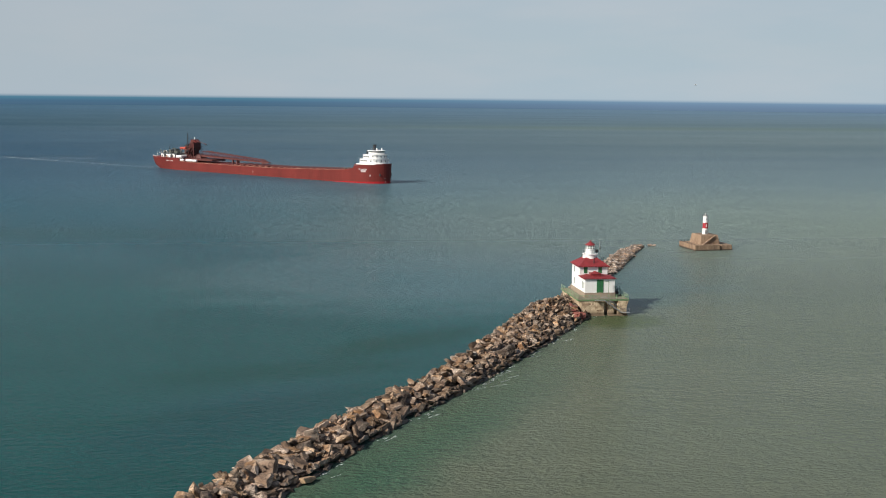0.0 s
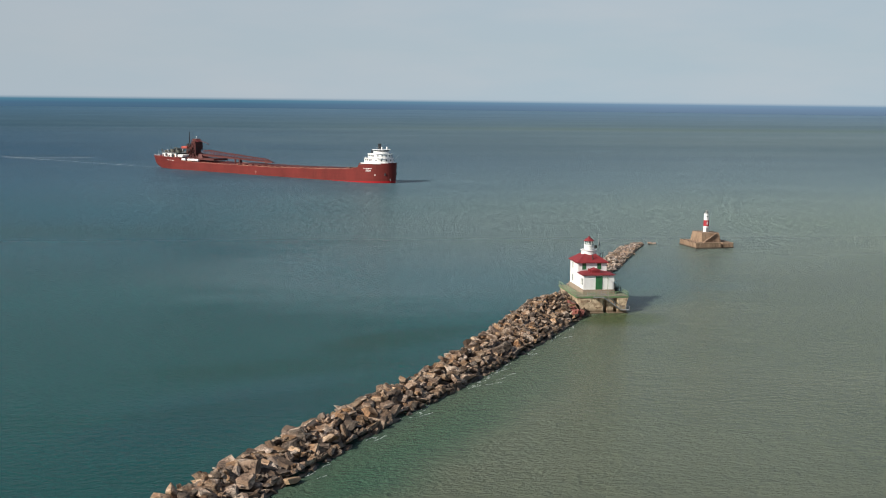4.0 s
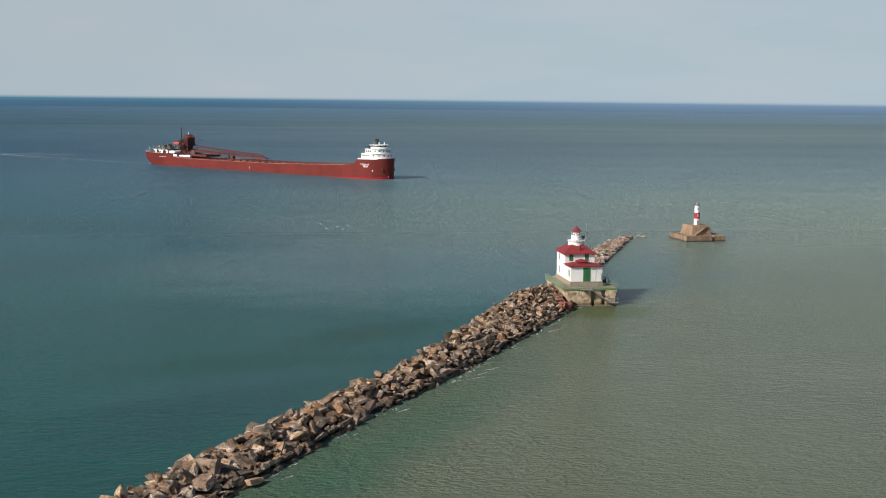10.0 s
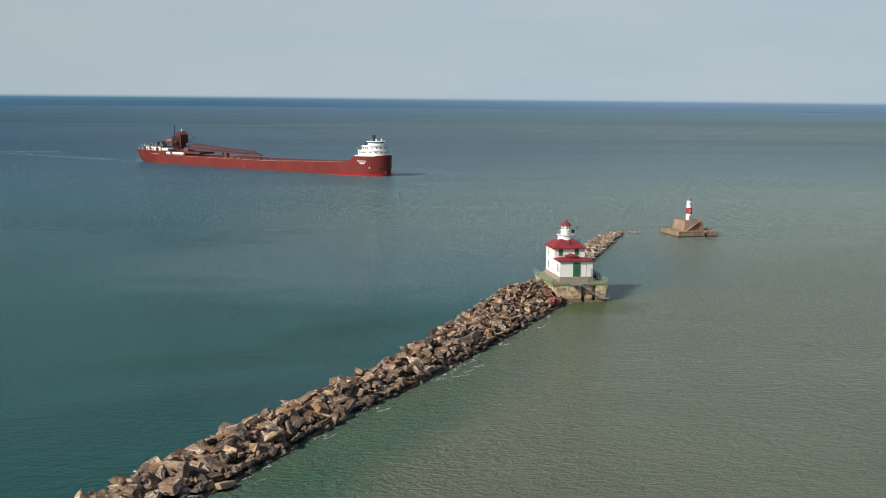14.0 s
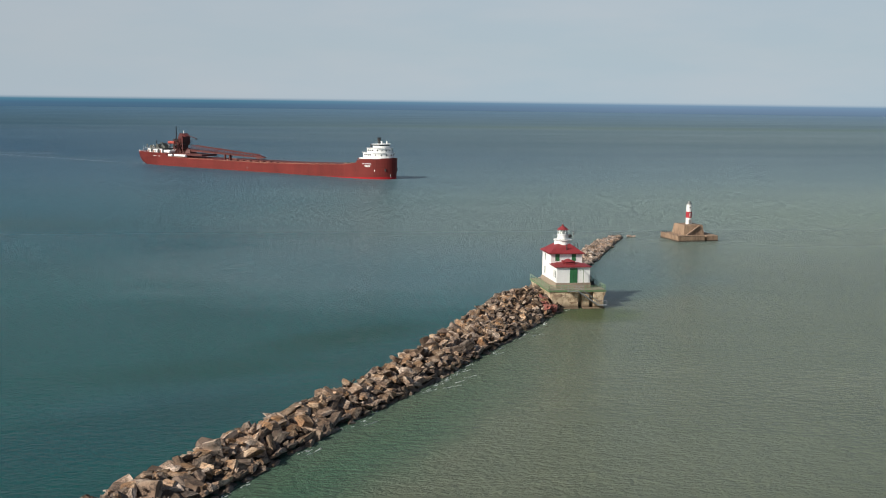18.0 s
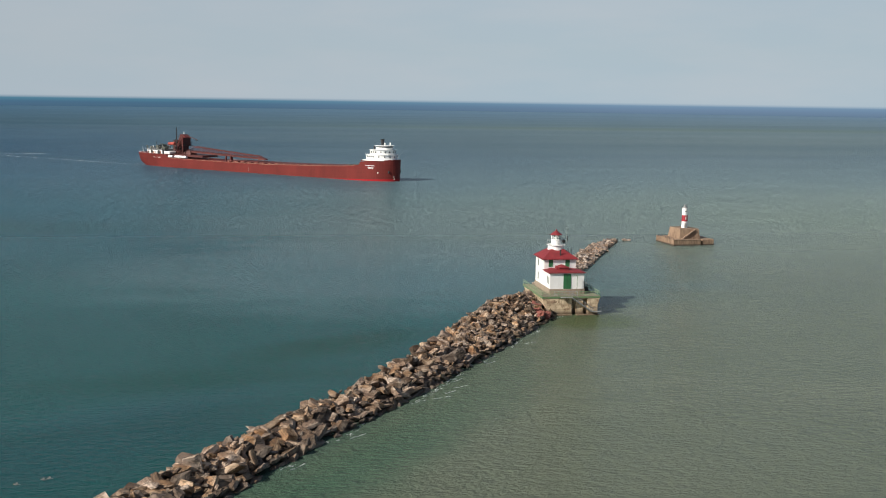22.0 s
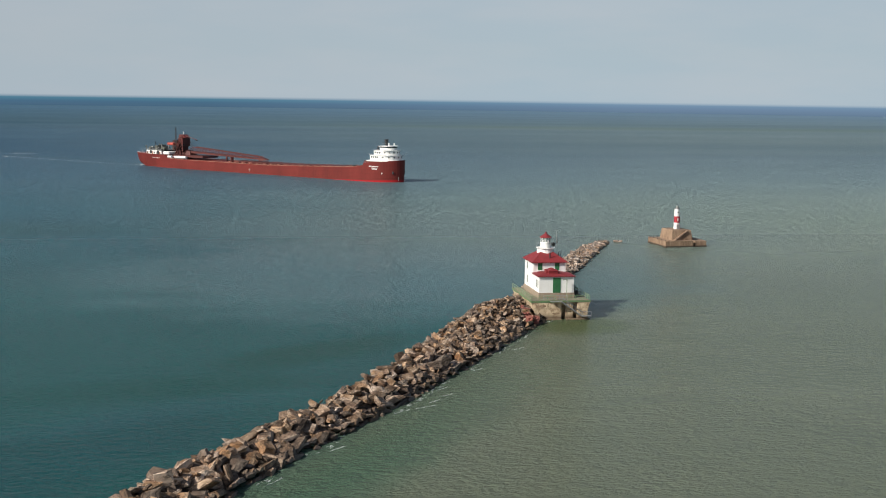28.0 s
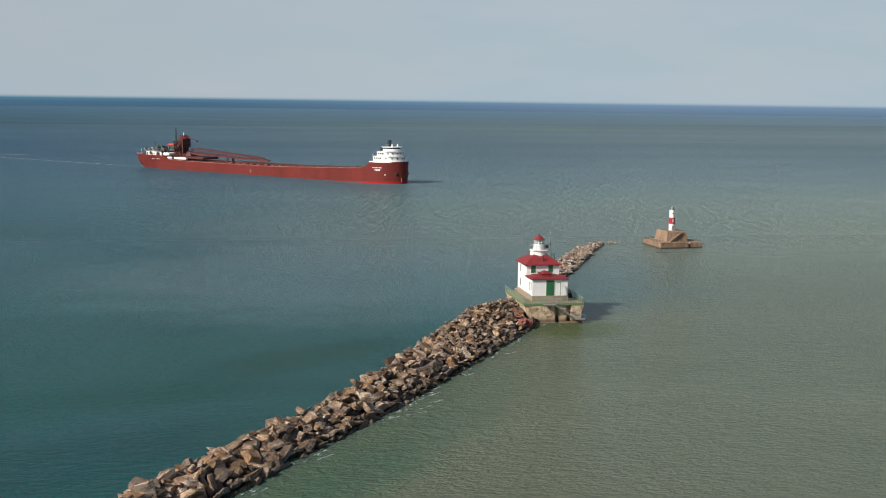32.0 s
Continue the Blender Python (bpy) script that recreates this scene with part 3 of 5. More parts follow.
def build_mole(name, rows, label, pick, seed, wall=True, scale=1.0, stone=STONE, rubble=RUBBLE):
    mole = thing(name, Matrix(), label, "breakwater", kind="structure")
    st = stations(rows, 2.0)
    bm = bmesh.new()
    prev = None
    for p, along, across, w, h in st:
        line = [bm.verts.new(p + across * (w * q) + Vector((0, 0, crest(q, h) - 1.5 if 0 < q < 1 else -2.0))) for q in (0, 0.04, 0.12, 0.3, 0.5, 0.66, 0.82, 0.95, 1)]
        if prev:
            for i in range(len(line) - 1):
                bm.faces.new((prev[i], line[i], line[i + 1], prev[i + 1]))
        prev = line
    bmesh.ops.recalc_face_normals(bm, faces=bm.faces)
    # dark sheet that shows through the gaps as their shade
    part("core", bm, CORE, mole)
    rnd = random.Random(seed)
    shapes = [mesh_of("stone", boulder(seed * 100 + i, (1.0, 1.25, 1.5)[i % 3], (0.9, 0.62, 0.8, 0.42)[i % 4]), stone) for i in range(48)]
    raw = [([v.co.copy() for v in d.vertices], [tuple(f.vertices) for f in d.polygons]) for d in shapes]
    verts, faces, singles = [], [], 0

    def lay(place, turn, size, i, large=True):
        nonlocal singles
        m = Matrix.LocRotScale(place, turn, size)
        if large and pick(place) and singles < 300:
            ob = new("stone", shapes[i])
            ob.parent = mole
            ob.matrix_world = m
            singles += 1
        else:
            base = len(verts)
            verts.extend(m @ v for v in raw[i][0])
            faces.extend(tuple(base + k for k in f) for f in raw[i][1])

    # laid slabs along the near waterline, leaning on the heap in two courses
    if wall:
        for p, along, across, w, h in stations(rows, 1.35):
            ang = math.atan2(along.y, along.x)
            for z, d in ((0.0, 0.0), (0.75, 0.65)):
                if rnd.random() < 0.12:
                    continue
                place = p + across * (d + rnd.uniform(-0.3, 0.4)) + along * rnd.uniform(-0.4, 0.4)
                place.z = z + rnd.uniform(-0.2, 0.25)
                lay(place, Euler((rnd.gauss(-0.25, 0.2), rnd.gauss(0, 0.16), ang + rnd.gauss(0, 0.22))), (rnd.uniform(1.1, 2.0), rnd.uniform(0.9, 1.5), rnd.uniform(0.9, 1.6)), rnd.randrange(len(shapes)))
    # the heap: a bed of medium stones, then large blocks lying over them
    for pitch, low, sizes, lean in ((1.5, 1.0, (1.3, 1.6, 1.9, 2.2), 0.3), (1.95, 0.3, (1.4, 1.8, 2.1, 2.4, 2.8, 3.3), 0.36)):
        pitch *= scale
        for p, along, across, w, h in stations(rows, pitch):
            ang = math.atan2(along.y, along.x)
            n = max(2, round(w / pitch))
            for j in range(n):
                q = (j + 0.5 + rnd.uniform(-0.42, 0.42)) / n
                if wall and q * w < 1.1:
                    continue
                size = rnd.choice(sizes) * scale * rnd.uniform(0.88, 1.12) * (0.84 if wall and p.y > -52 else 1.0)
                place = p + across * (w * q) + along * rnd.uniform(-0.5, 0.5) * pitch
                place.z = crest(q, h) - low - 0.2 * size + rnd.uniform(-0.25, 0.25)
                turn = Euler((rnd.gauss(0, lean), rnd.gauss(0, lean), ang + rnd.uniform(-1.6, 1.6)))
                lay(place, turn, (size * rnd.uniform(0.85, 1.1), size * rnd.uniform(0.65, 0.95), size * rnd.uniform(0.6, 0.95)), rnd.randrange(len(shapes)), low < 0.5)
    # small stones in the gaps
    for p, along, across, w, h in stations(rows, 1.0):
        for _ in range(4 if wall and p.y > -52 else 1):
            q = rnd.uniform(0.1, 0.98)
            size = rnd.uniform(0.45, 1.0) * scale
            place = p + across * (w * q) + along * rnd.uniform(-0.7, 0.7)
            place.z = crest(q, h) - 0.1 + rnd.uniform(-0.3, 0.15)
            lay(place, Euler((rnd.gauss(0, 0.5), rnd.gauss(0, 0.5), rnd.uniform(0, 6))), (size * 1.2, size, size), rnd.randrange(len(shapes)), False)
    # a few strays lie in the water on the lake side
    if wall:
        for x, y in ((-36.2, -45.6), (-34.6, -42.0), (-43.6, -60.6), (-62.6, -93.2)):
            size = rnd.uniform(1.0, 1.6)
            lay(Vector((x, y, 0.45)), Euler((rnd.gauss(0, 0.3), rnd.gauss(0, 0.3), rnd.uniform(0, 6))), (size, size * 0.8, size * 0.7), rnd.randrange(len(shapes)))
    data = bpy.data.meshes.new("rubble")
    data.from_pydata(verts, [], faces)
    data.materials.append(rubble)
    ob = new("rubble", data)
    ob.parent = mole
    tagged(ob, "angular brown quarry stones piled in a heap", kind="stuff")


build_mole("breakwater", MOLE, "long heaped breakwater of angular brown boulders standing in the lake", lambda p: -140 < p.y < -100, 3)


def red_stones():
    """A few rust-red blocks lying between the heap and the pier."""
    rnd = random.Random(8)
    shapes = [mesh_of("stone", boulder(900 + i, 1.4), RED_STONE) for i in range(4)]
    heap = thing("red_stone_heap", Matrix.Translation((-6.6, -15, 0)), "small heap of rust-red stones against the pier", "rocks")
    for i in range(16):
        x, y = rnd.uniform(-1.8, 0.8), rnd.uniform(-4.2, 3.0)
        ob = new("stone", shapes[i % 4])
        ob.parent = heap
        ob.matrix_local = Matrix.LocRotScale((x, y, 1.75 + 0.2 * y - 0.4 * x + rnd.uniform(-0.2, 0.2)), Euler((rnd.gauss(0, 0.4), rnd.gauss(0, 0.4), rnd.uniform(0, 6))), (rnd.uniform(1.2, 1.9), rnd.uniform(0.8, 1.2), rnd.uniform(0.7, 1.1)))


red_stones()
build_mole("breakwater", TAIL, "far end of the breakwater, smaller and paler beige stones", lambda p: p.y > 85, 5, False, 0.55, BEIGE_STONE, BEIGE_RUBBLE)


# ---- lighthouse on its pier ----
def railing(parent, pts, z, height=1.1, gap=1.6, material=None):
    """Posts and two rails along a line of plan points."""
    material = material or RAIL
    rail = part("railing", rod((*pts[0], z + height), (*pts[1], z + height), 0.05, n=6), material, parent)
    for a, b in zip(pts[1:], pts[2:]):
        part("handrail", rod((*a, z + height), (*b, z + height), 0.05, n=6), material, rail)
    for a, b in zip(pts, pts[1:]):
        for k in (0.33, 0.66):
            part("mid_rail", rod((*a, z + height * k), (*b, z + height * k), 0.035, n=6), material, rail)
        a, b = Vector(a), Vector(b)
        n = max(1, round((b - a).length / gap))
        for i in range(n + 1):
            p = a.lerp(b, i / n)
            part("post", rod((p.x, p.y, z), (p.x, p.y, z + height), 0.055, n=6), material, rail)
    return rail


DECK_Z = 4.2


def build_pier():
    pier = thing("lighthouse_pier", Matrix(), "weathered concrete pier block standing in the lake under the lighthouse", "pier")
    part("pier_wall", box(-5.2, 0.95, -12.5, 5.6, -2, 3.75, 0.12), CONCRETE, pier)
    part("pier_wall", box(1.85, 3.6, -12.2, 5.6, -2, 3.75, 0.1), CONCRETE, pier)
    part("pier_wall", box(4.5, 6.9, -12.5, 5.6, -2, 3.75, 0.12), CONCRETE, pier)
    part("pier_core", box(0.9, 4.6, -10.9, 5.4, -2, 3.7), CONCRETE, pier)
    part("footing", box(-5.4, 0.9, -13.3, -12.4, -2, 0.25, 0.1), CONCRETE, pier)
    part("footing", box(1.9, 7.1, -13.3, -12.1, -2, 0.2, 0.1), CONCRETE, pier)
    rnd = random.Random(21)
    for x, z, r in ((-3.4, 2.95, 1.1), (-0.4, 1.35, 0.8), (2.7, 2.9, 0.6), (5.9, 1.7, 0.8)):
        y = -12.2 if 1.8 < x < 3.6 else -12.5
        rim = [(x + r * rnd.uniform(0.6, 1.2) * math.cos(i * 0.7), z + r * rnd.uniform(0.15, 0.5) * math.sin(i * 0.7)) for i in range(9)]
        n = len(rim)
        bm = solid([(u, y - 0.03, v) for u, v in rim] + [(u, y + 0.06, v) for u, v in rim], [tuple(range(n)), tuple(range(2 * n - 1, n - 1, -1))] + [(i, (i + 1) % n, (i + 1) % n + n, i + n) for i in range(n)])
        part("spall", bm, SPALL, pier, "broken brown patch in the concrete")
    part("haunch", solid([(-5.2, -12.5, 1.6), (-5.2, 5.6, 1.6), (-5.2, 5.6, 3.75), (-5.2, -12.5, 3.75), (-5.9, -12.3, 3.75), (-5.9, 5.6, 3.75)], [(0, 1, 2, 3), (0, 3, 4), (1, 5, 2), (0, 4, 5, 1), (3, 2, 5, 4)]), CONCRETE, pier)
    part("haunch", solid([(6.9, -12.5, 2.2), (6.9, 5.6, 2.2), (6.9, 5.6, 3.75), (6.9, -12.5, 3.75), (7.3, -12.5, 3.75), (7.3, 5.6, 3.75)], [(3, 2, 1, 0), (4, 3, 0), (2, 5, 1), (1, 5, 4, 0), (4, 5, 2, 3)]), CONCRETE, pier)
    part("deck", box(-6.0, 7.4, -12.5, 6.2, 3.75, DECK_Z, 0.06), DECKING, pier)
    part("deck_edge", box(-6.06, 7.46, -12.56, -12.48, 3.8, DECK_Z + 0.02), EDGE_GREEN, pier, "green painted steel edge")
    part("deck_edge", box(-6.06, -5.98, -12.47, 6.2, 3.8, DECK_Z + 0.02), EDGE_GREEN, pier, "green painted steel edge")
    railing(pier, [(-5.9, 6.0), (-5.9, -12.4), (-0.5, -12.4)], DECK_Z)
    railing(pier, [(2.5, -12.4), (7.3, -12.4), (7.3, 6.0)], DECK_Z)
    railing(pier, [(-3.0, -11.6), (2.4, -11.6)], DECK_Z, 1.0, 0.9, STEEL)
    # stair down the front
    stair = part("stair", box(-1.9, 0.6, -13.7, -12.8, DECK_Z - 0.12, DECK_Z - 0.04), STEEL, pier, "grey steel stair down the pier face")
    for y in (-13.7, -12.85):
        a, b = Vector((0.6, y, DECK_Z - 0.1)), Vector((5.2, y, 0.9))
        part("stringer", rod(a, b, 0.17, n=4), STEEL, stair)
        part("handrail", rod(a + Vector((0, 0, 1)), b + Vector((0, 0, 1)), 0.055, n=6), STEEL, stair)
        for k in (0.0, 0.33, 0.66, 1.0):
            p = a.lerp(b, k)
            part("post", rod(p, p + Vector((0, 0, 1)), 0.03, n=6), STEEL, stair)
    for i in range(14):
        k = (i + 0.5) / 14
        p = Vector((0.6, 0, DECK_Z - 0.1)).lerp(Vector((5.2, 0, 0.9)), k)
        part("tread", box(p.x - 0.13, p.x + 0.13, -13.7, -12.85, p.z, p.z + 0.04), STEEL, stair)
    part("landing", box(5.2, 7.4, -13.8, -12.8, 0.8, 0.9), STEEL, stair)
    for x in (5.3, 6.3, 7.3):
        part("post", rod((x, -13.75, 0.9), (x, -13.75, 1.9), 0.03, n=6), STEEL, stair)
    part("handrail", rod((5.3, -13.75, 1.9), (7.3, -13.75, 1.9), 0.035, n=6), STEEL, stair)


def window(parent, wall, a, z0, z1, w, shutter=None, side="y"):
    """A window in the plane y=wall or x=wall, centred at a."""
    def slab(d0, d1, e0, e1, z0, z1):
        return box(e0, e1, wall - d1, wall - d0, z0, z1) if side == "y" else box(wall - d1, wall - d0, e0, e1, z0, z1)
    win = part("window", slab(-0.05, 0.03, a - w / 2, a + w / 2, z0, z1), shutter or GLASS, parent)
    part("frame", slab(0.0, 0.06, a - w / 2 - 0.08, a - w / 2, z0 - 0.08, z1 + 0.08), WHITE, win)
    part("frame", slab(0.0, 0.06, a + w / 2, a + w / 2 + 0.08, z0 - 0.08, z1 + 0.08), WHITE, win)
    part("lintel", slab(0.0, 0.07, a - w / 2 - 0.1, a + w / 2 + 0.1, z1 + 0.08, z1 + 0.16), WHITE, win)
    part("sill", slab(0.0, 0.12, a - w / 2 - 0.12, a + w / 2 + 0.12, z0 - 0.16, z0 - 0.08), WHITE, win)
    return win


def build_lighthouse():
    lh = thing("lighthouse", Matrix.Translation((0, 0, DECK_Z)), "white lighthouse with red roofs, green doors and a round lantern tower", "lighthouse")
    L, R, F, M, B = -3.45, 4.5, -9.2, -3.7, 4.4
    RM = 4.05
    g = 1.2
    part("plinth", box(L - 0.15, R + 0.15, F - 0.15, M, 0, g, 0.04), PLINTH, lh, "tan stone plinth")
    part("plinth", box(L - 0.15, RM + 0.15, M + 0.003, B + 0.15, 0, g - 0.003, 0.04), PLINTH, lh, "tan stone plinth")
    part("wall", box(L, R, F, M - 0.003, g, 4.95), WHITE, lh)
    part("wall", box(L, RM, M, B, g, 7.35), WHITE, lh)
    # low roof of the front wing, sloping up to the house
    e = 0.35
    z0, z1 = 4.95, 5.25
    bm = solid([(L - e, F - e, z0), (R + e, F - e, z0), (R + e, M, z0), (L - e, M, z0), (L + 1.8, F + 3.6, z1), (R - 1.8, F + 3.6, z1), (R - 1.8, M, z1), (L + 1.8, M, z1)],
               [(3, 2, 1, 0), (4, 5, 6, 7), (0, 1, 5, 4), (1, 2, 6, 5), (2, 3, 7, 6), (3, 0, 4, 7)])
    part("wing_roof", bm, RED_ROOF, lh)
    part("fascia", box(L - e, R + e, F - e - 0.04, F - e - 0.003, z0 - 0.14, z0 + 0.05), RED_ROOF, lh)
    part("fascia", box(L - e - 0.04, L - e - 0.003, F - e, M, z0 - 0.14, z0 + 0.05), RED_ROOF, lh)
    # hooded dormer over the door
    part("dormer", box(-0.75, 1.45, -7.0, -5.0, 5.0, 5.75), RED_ROOF, lh)
    part("dormer", box(-1.15, -0.7, -6.4, -4.6, 5.0, 5.9), RED_ROOF, lh)
    bm = solid([(-1.0, -7.15, 5.75), (1.7, -7.15, 5.75), (1.7, -4.6, 5.75), (-1.0, -4.6, 5.75), (0.25, -6.7, 6.3), (0.25, -5.0, 6.3)],
               [(3, 2, 1, 0), (0, 1, 4), (1, 2, 5, 4), (3, 0, 4, 5), (2, 3, 5)])
    part("dormer_roof", bm, RED_ROOF, lh)
    # hipped main roof
    cx, cy = (L + RM) / 2, (M + B) / 2
    bm = solid([(L - 0.45, M - 0.45, 7.35), (RM + 0.45, M - 0.45, 7.35), (RM + 0.45, B + 0.45, 7.35), (L - 0.45, B + 0.45, 7.35), (cx - 1.5, cy - 1.5, 9.3), (cx + 1.5, cy - 1.5, 9.3), (cx + 1.5, cy + 1.5, 9.3), (cx - 1.5, cy + 1.5, 9.3)],
               [(3, 2, 1, 0), (4, 5, 6, 7), (0, 1, 5, 4), (1, 2, 6, 5), (2, 3, 7, 6), (3, 0, 4, 7)])
    part("main_roof", bm, RED_ROOF, lh)
    part("fascia", box(L - 0.5, RM + 0.5, M - 0.5, M - 0.453, 7.2, 7.42), RED_ROOF, lh)
    part("fascia", box(L - 0.5, L - 0.453, M - 0.45, B + 0.5, 7.2, 7.42), RED_ROOF, lh)
    part("vent_pipe", rod((0.5, -3.0, 7.3), (0.5, -3.0, 9.4), 0.14), DARK, lh, "rusty vent pipe")
    part("vent_pipe", rod((4.0, 2.5, 7.3), (4.0, 2.5, 9.0), 0.12), STEEL, lh)
    part("vent_pipe", rod((4.3, 1.5, 7.3), (4.3, 1.5, 9.3), 0.1), STEEL, lh)
    # tower
    tower = part("tower_base", rod((cx, cy, 8.6), (cx, cy, 10.1), 2.0, 1.9, 20), WHITE, lh)
    gallery = part("gallery", rod((cx, cy, 10.1), (cx, cy, 10.2), 2.2, n=24), WHITE, lh)
    for i in range(12):
        a = 2 * math.pi * i / 12
        p = Vector((cx + 2.1 * math.cos(a), cy + 2.1 * math.sin(a), 10.25))
        q = Vector((cx + 2.1 * math.cos(a + math.pi / 6), cy + 2.1 * math.sin(a + math.pi / 6), 10.25))
        part("post", rod(p, p + Vector((0, 0, 1.0)), 0.03, n=6), STEEL, gallery)
        part("handrail", rod(p + Vector((0, 0, 1.0)), q + Vector((0, 0, 1.0)), 0.025, n=6), STEEL, gallery)
    part("lantern_drum", rod((cx, cy, 10.25), (cx, cy, 11.4), 1.22, n=20), WHITE, lh)
    lantern = part("lantern_floor", rod((cx, cy, 11.4), (cx, cy, 11.46), 1.2, n=20), WHITE, lh)
    part("lens", rod((cx, cy, 11.46), (cx, cy, 12.3), 0.42, 0.38, 12), LENS, lantern, "pale round lens behind the panes")
    for i in range(10):
        a, b = 2 * math.pi * i / 10, 2 * math.pi * (i + 1) / 10
        p, q = Vector((cx + 1.15 * math.cos(a), cy + 1.15 * math.sin(a), 0)), Vector((cx + 1.15 * math.cos(b), cy + 1.15 * math.sin(b), 0))
        part("glazing_bar", rod((p.x, p.y, 11.4), (p.x, p.y, 12.5), 0.05, n=6), WHITE, lantern)
        part("transom", rod((p.x, p.y, 11.95), (q.x, q.y, 11.95), 0.03, n=5), WHITE, lantern)
        d = ((p + q) / 2 - Vector((cx, cy, 0))).normalized() * 0.012
        pane = part("pane", prism([(v.x, v.y) for v in (p + d, q + d, q - d, p - d)], 11.46, 12.48), LANTERN_GLASS, lantern)
        pane.visible_shadow = False
    part("lantern_roof", rod((cx, cy, 12.5), (cx, cy, 13.45), 1.45, 0.18, 20), RED_ROOF, lh)
    bm = bmesh.new()
    bmesh.ops.create_icosphere(bm, subdivisions=2, radius=0.22, matrix=Matrix.Translation((cx, cy, 13.6)))
    part("finial", bm, RED_ROOF, lh)
    part("fog_horn", rod((1.3, -1.4, 11.2), (1.5, -2.2, 11.2), 0.28, 0.42, 12), DARK, lh)
    mast = part("antenna_mast", rod((2.5, -0.9, 9.9), (2.5, -0.9, 14.4), 0.05), STEEL, lh)
    part("crossbar", rod((2.0, -0.9, 14.2), (3.0, -0.9, 14.2), 0.03, n=6), STEEL, mast)
    part("lamp", rod((2.65, -1.0, 11.3), (2.65, -1.0, 11.8), 0.16), DARK, mast)
    part("lamp", rod((2.65, -1.0, 12.0), (2.65, -1.0, 12.3), 0.14), DARK, mast)
    for i, (x, y) in enumerate(((5.3, -6.4), (5.6, -4.6), (6.1, -6.2), (6.6, -5.0), (6.9, -6.8), (6.3, -3.6), (5.4, -8.0))):
        part("fence_post", rod((x, y, 0), (x, y, 1.5 + 0.25 * (i % 3)), 0.07, n=6), DARK, lh)
    part("locker", box(5.6, 6.6, -5.8, -4.4, 0, 1.0, 0.05), DARK, lh)
    # openings
    window(lh, M, -1.9, 5.5, 7.15, 1.05, GREEN)
    window(lh, M, 2.05, 5.5, 7.15, 1.05, GREEN)
    door = part("door", box(-0.2, 1.32, F - 0.06, F + 0.05, g - 0.1, g + 3.4), GREEN, lh, "tall green double door")
    part("seam", box(0.54, 0.58, F - 0.08, F - 0.061, g, g + 3.3), DARK, door)
    for x in (-0.31, 1.32):
        part("jamb", box(x, x + 0.11, F - 0.09, F - 0.003, g - 0.1, g + 3.4), GREEN, door)
    for y in (-7.0, -8.2):
        window(lh, L, y, 2.2, 3.9, 0.6, DULL_GREEN, "x")
    window(lh, L, 1.6, 2.0, 3.6, 0.75, DULL_GREEN, "x")
    window(lh, L, 1.6, 5.2, 6.7, 0.75, DULL_GREEN, "x")
    # hoist frame beside the door
    hoist = part("hoist_post", rod((2.7, -9.9, 0), (2.7, -9.9, 4.3), 0.06), RAIL, lh, "thin steel hoist frame")
    part("hoist_arm", rod((2.7, -9.9, 4.3), (1.6, -10.6, 4.3), 0.05), RAIL, hoist)
    part("hoist_arm", rod((2.7, -9.9, 4.0), (2.7, -9.2, 4.3), 0.05), RAIL, hoist)
    for x in (5.6, 6.4):
        pts = [(x, -7.0, 0), (x, -7.0, 2.4), (x + 0.25, -7.0, 3.0), (x + 0.7, -7.0, 3.3), (x + 1.0, -7.0, 3.2)]
        davit = part("davit", rod(pts[0], pts[1], 0.06), DARK, lh, "curved iron davit")
        for a, b in zip(pts[1:], pts[2:]):
            part("davit_arm", rod(a, b, 0.05), DARK, davit)


build_pier()
build_lighthouse()


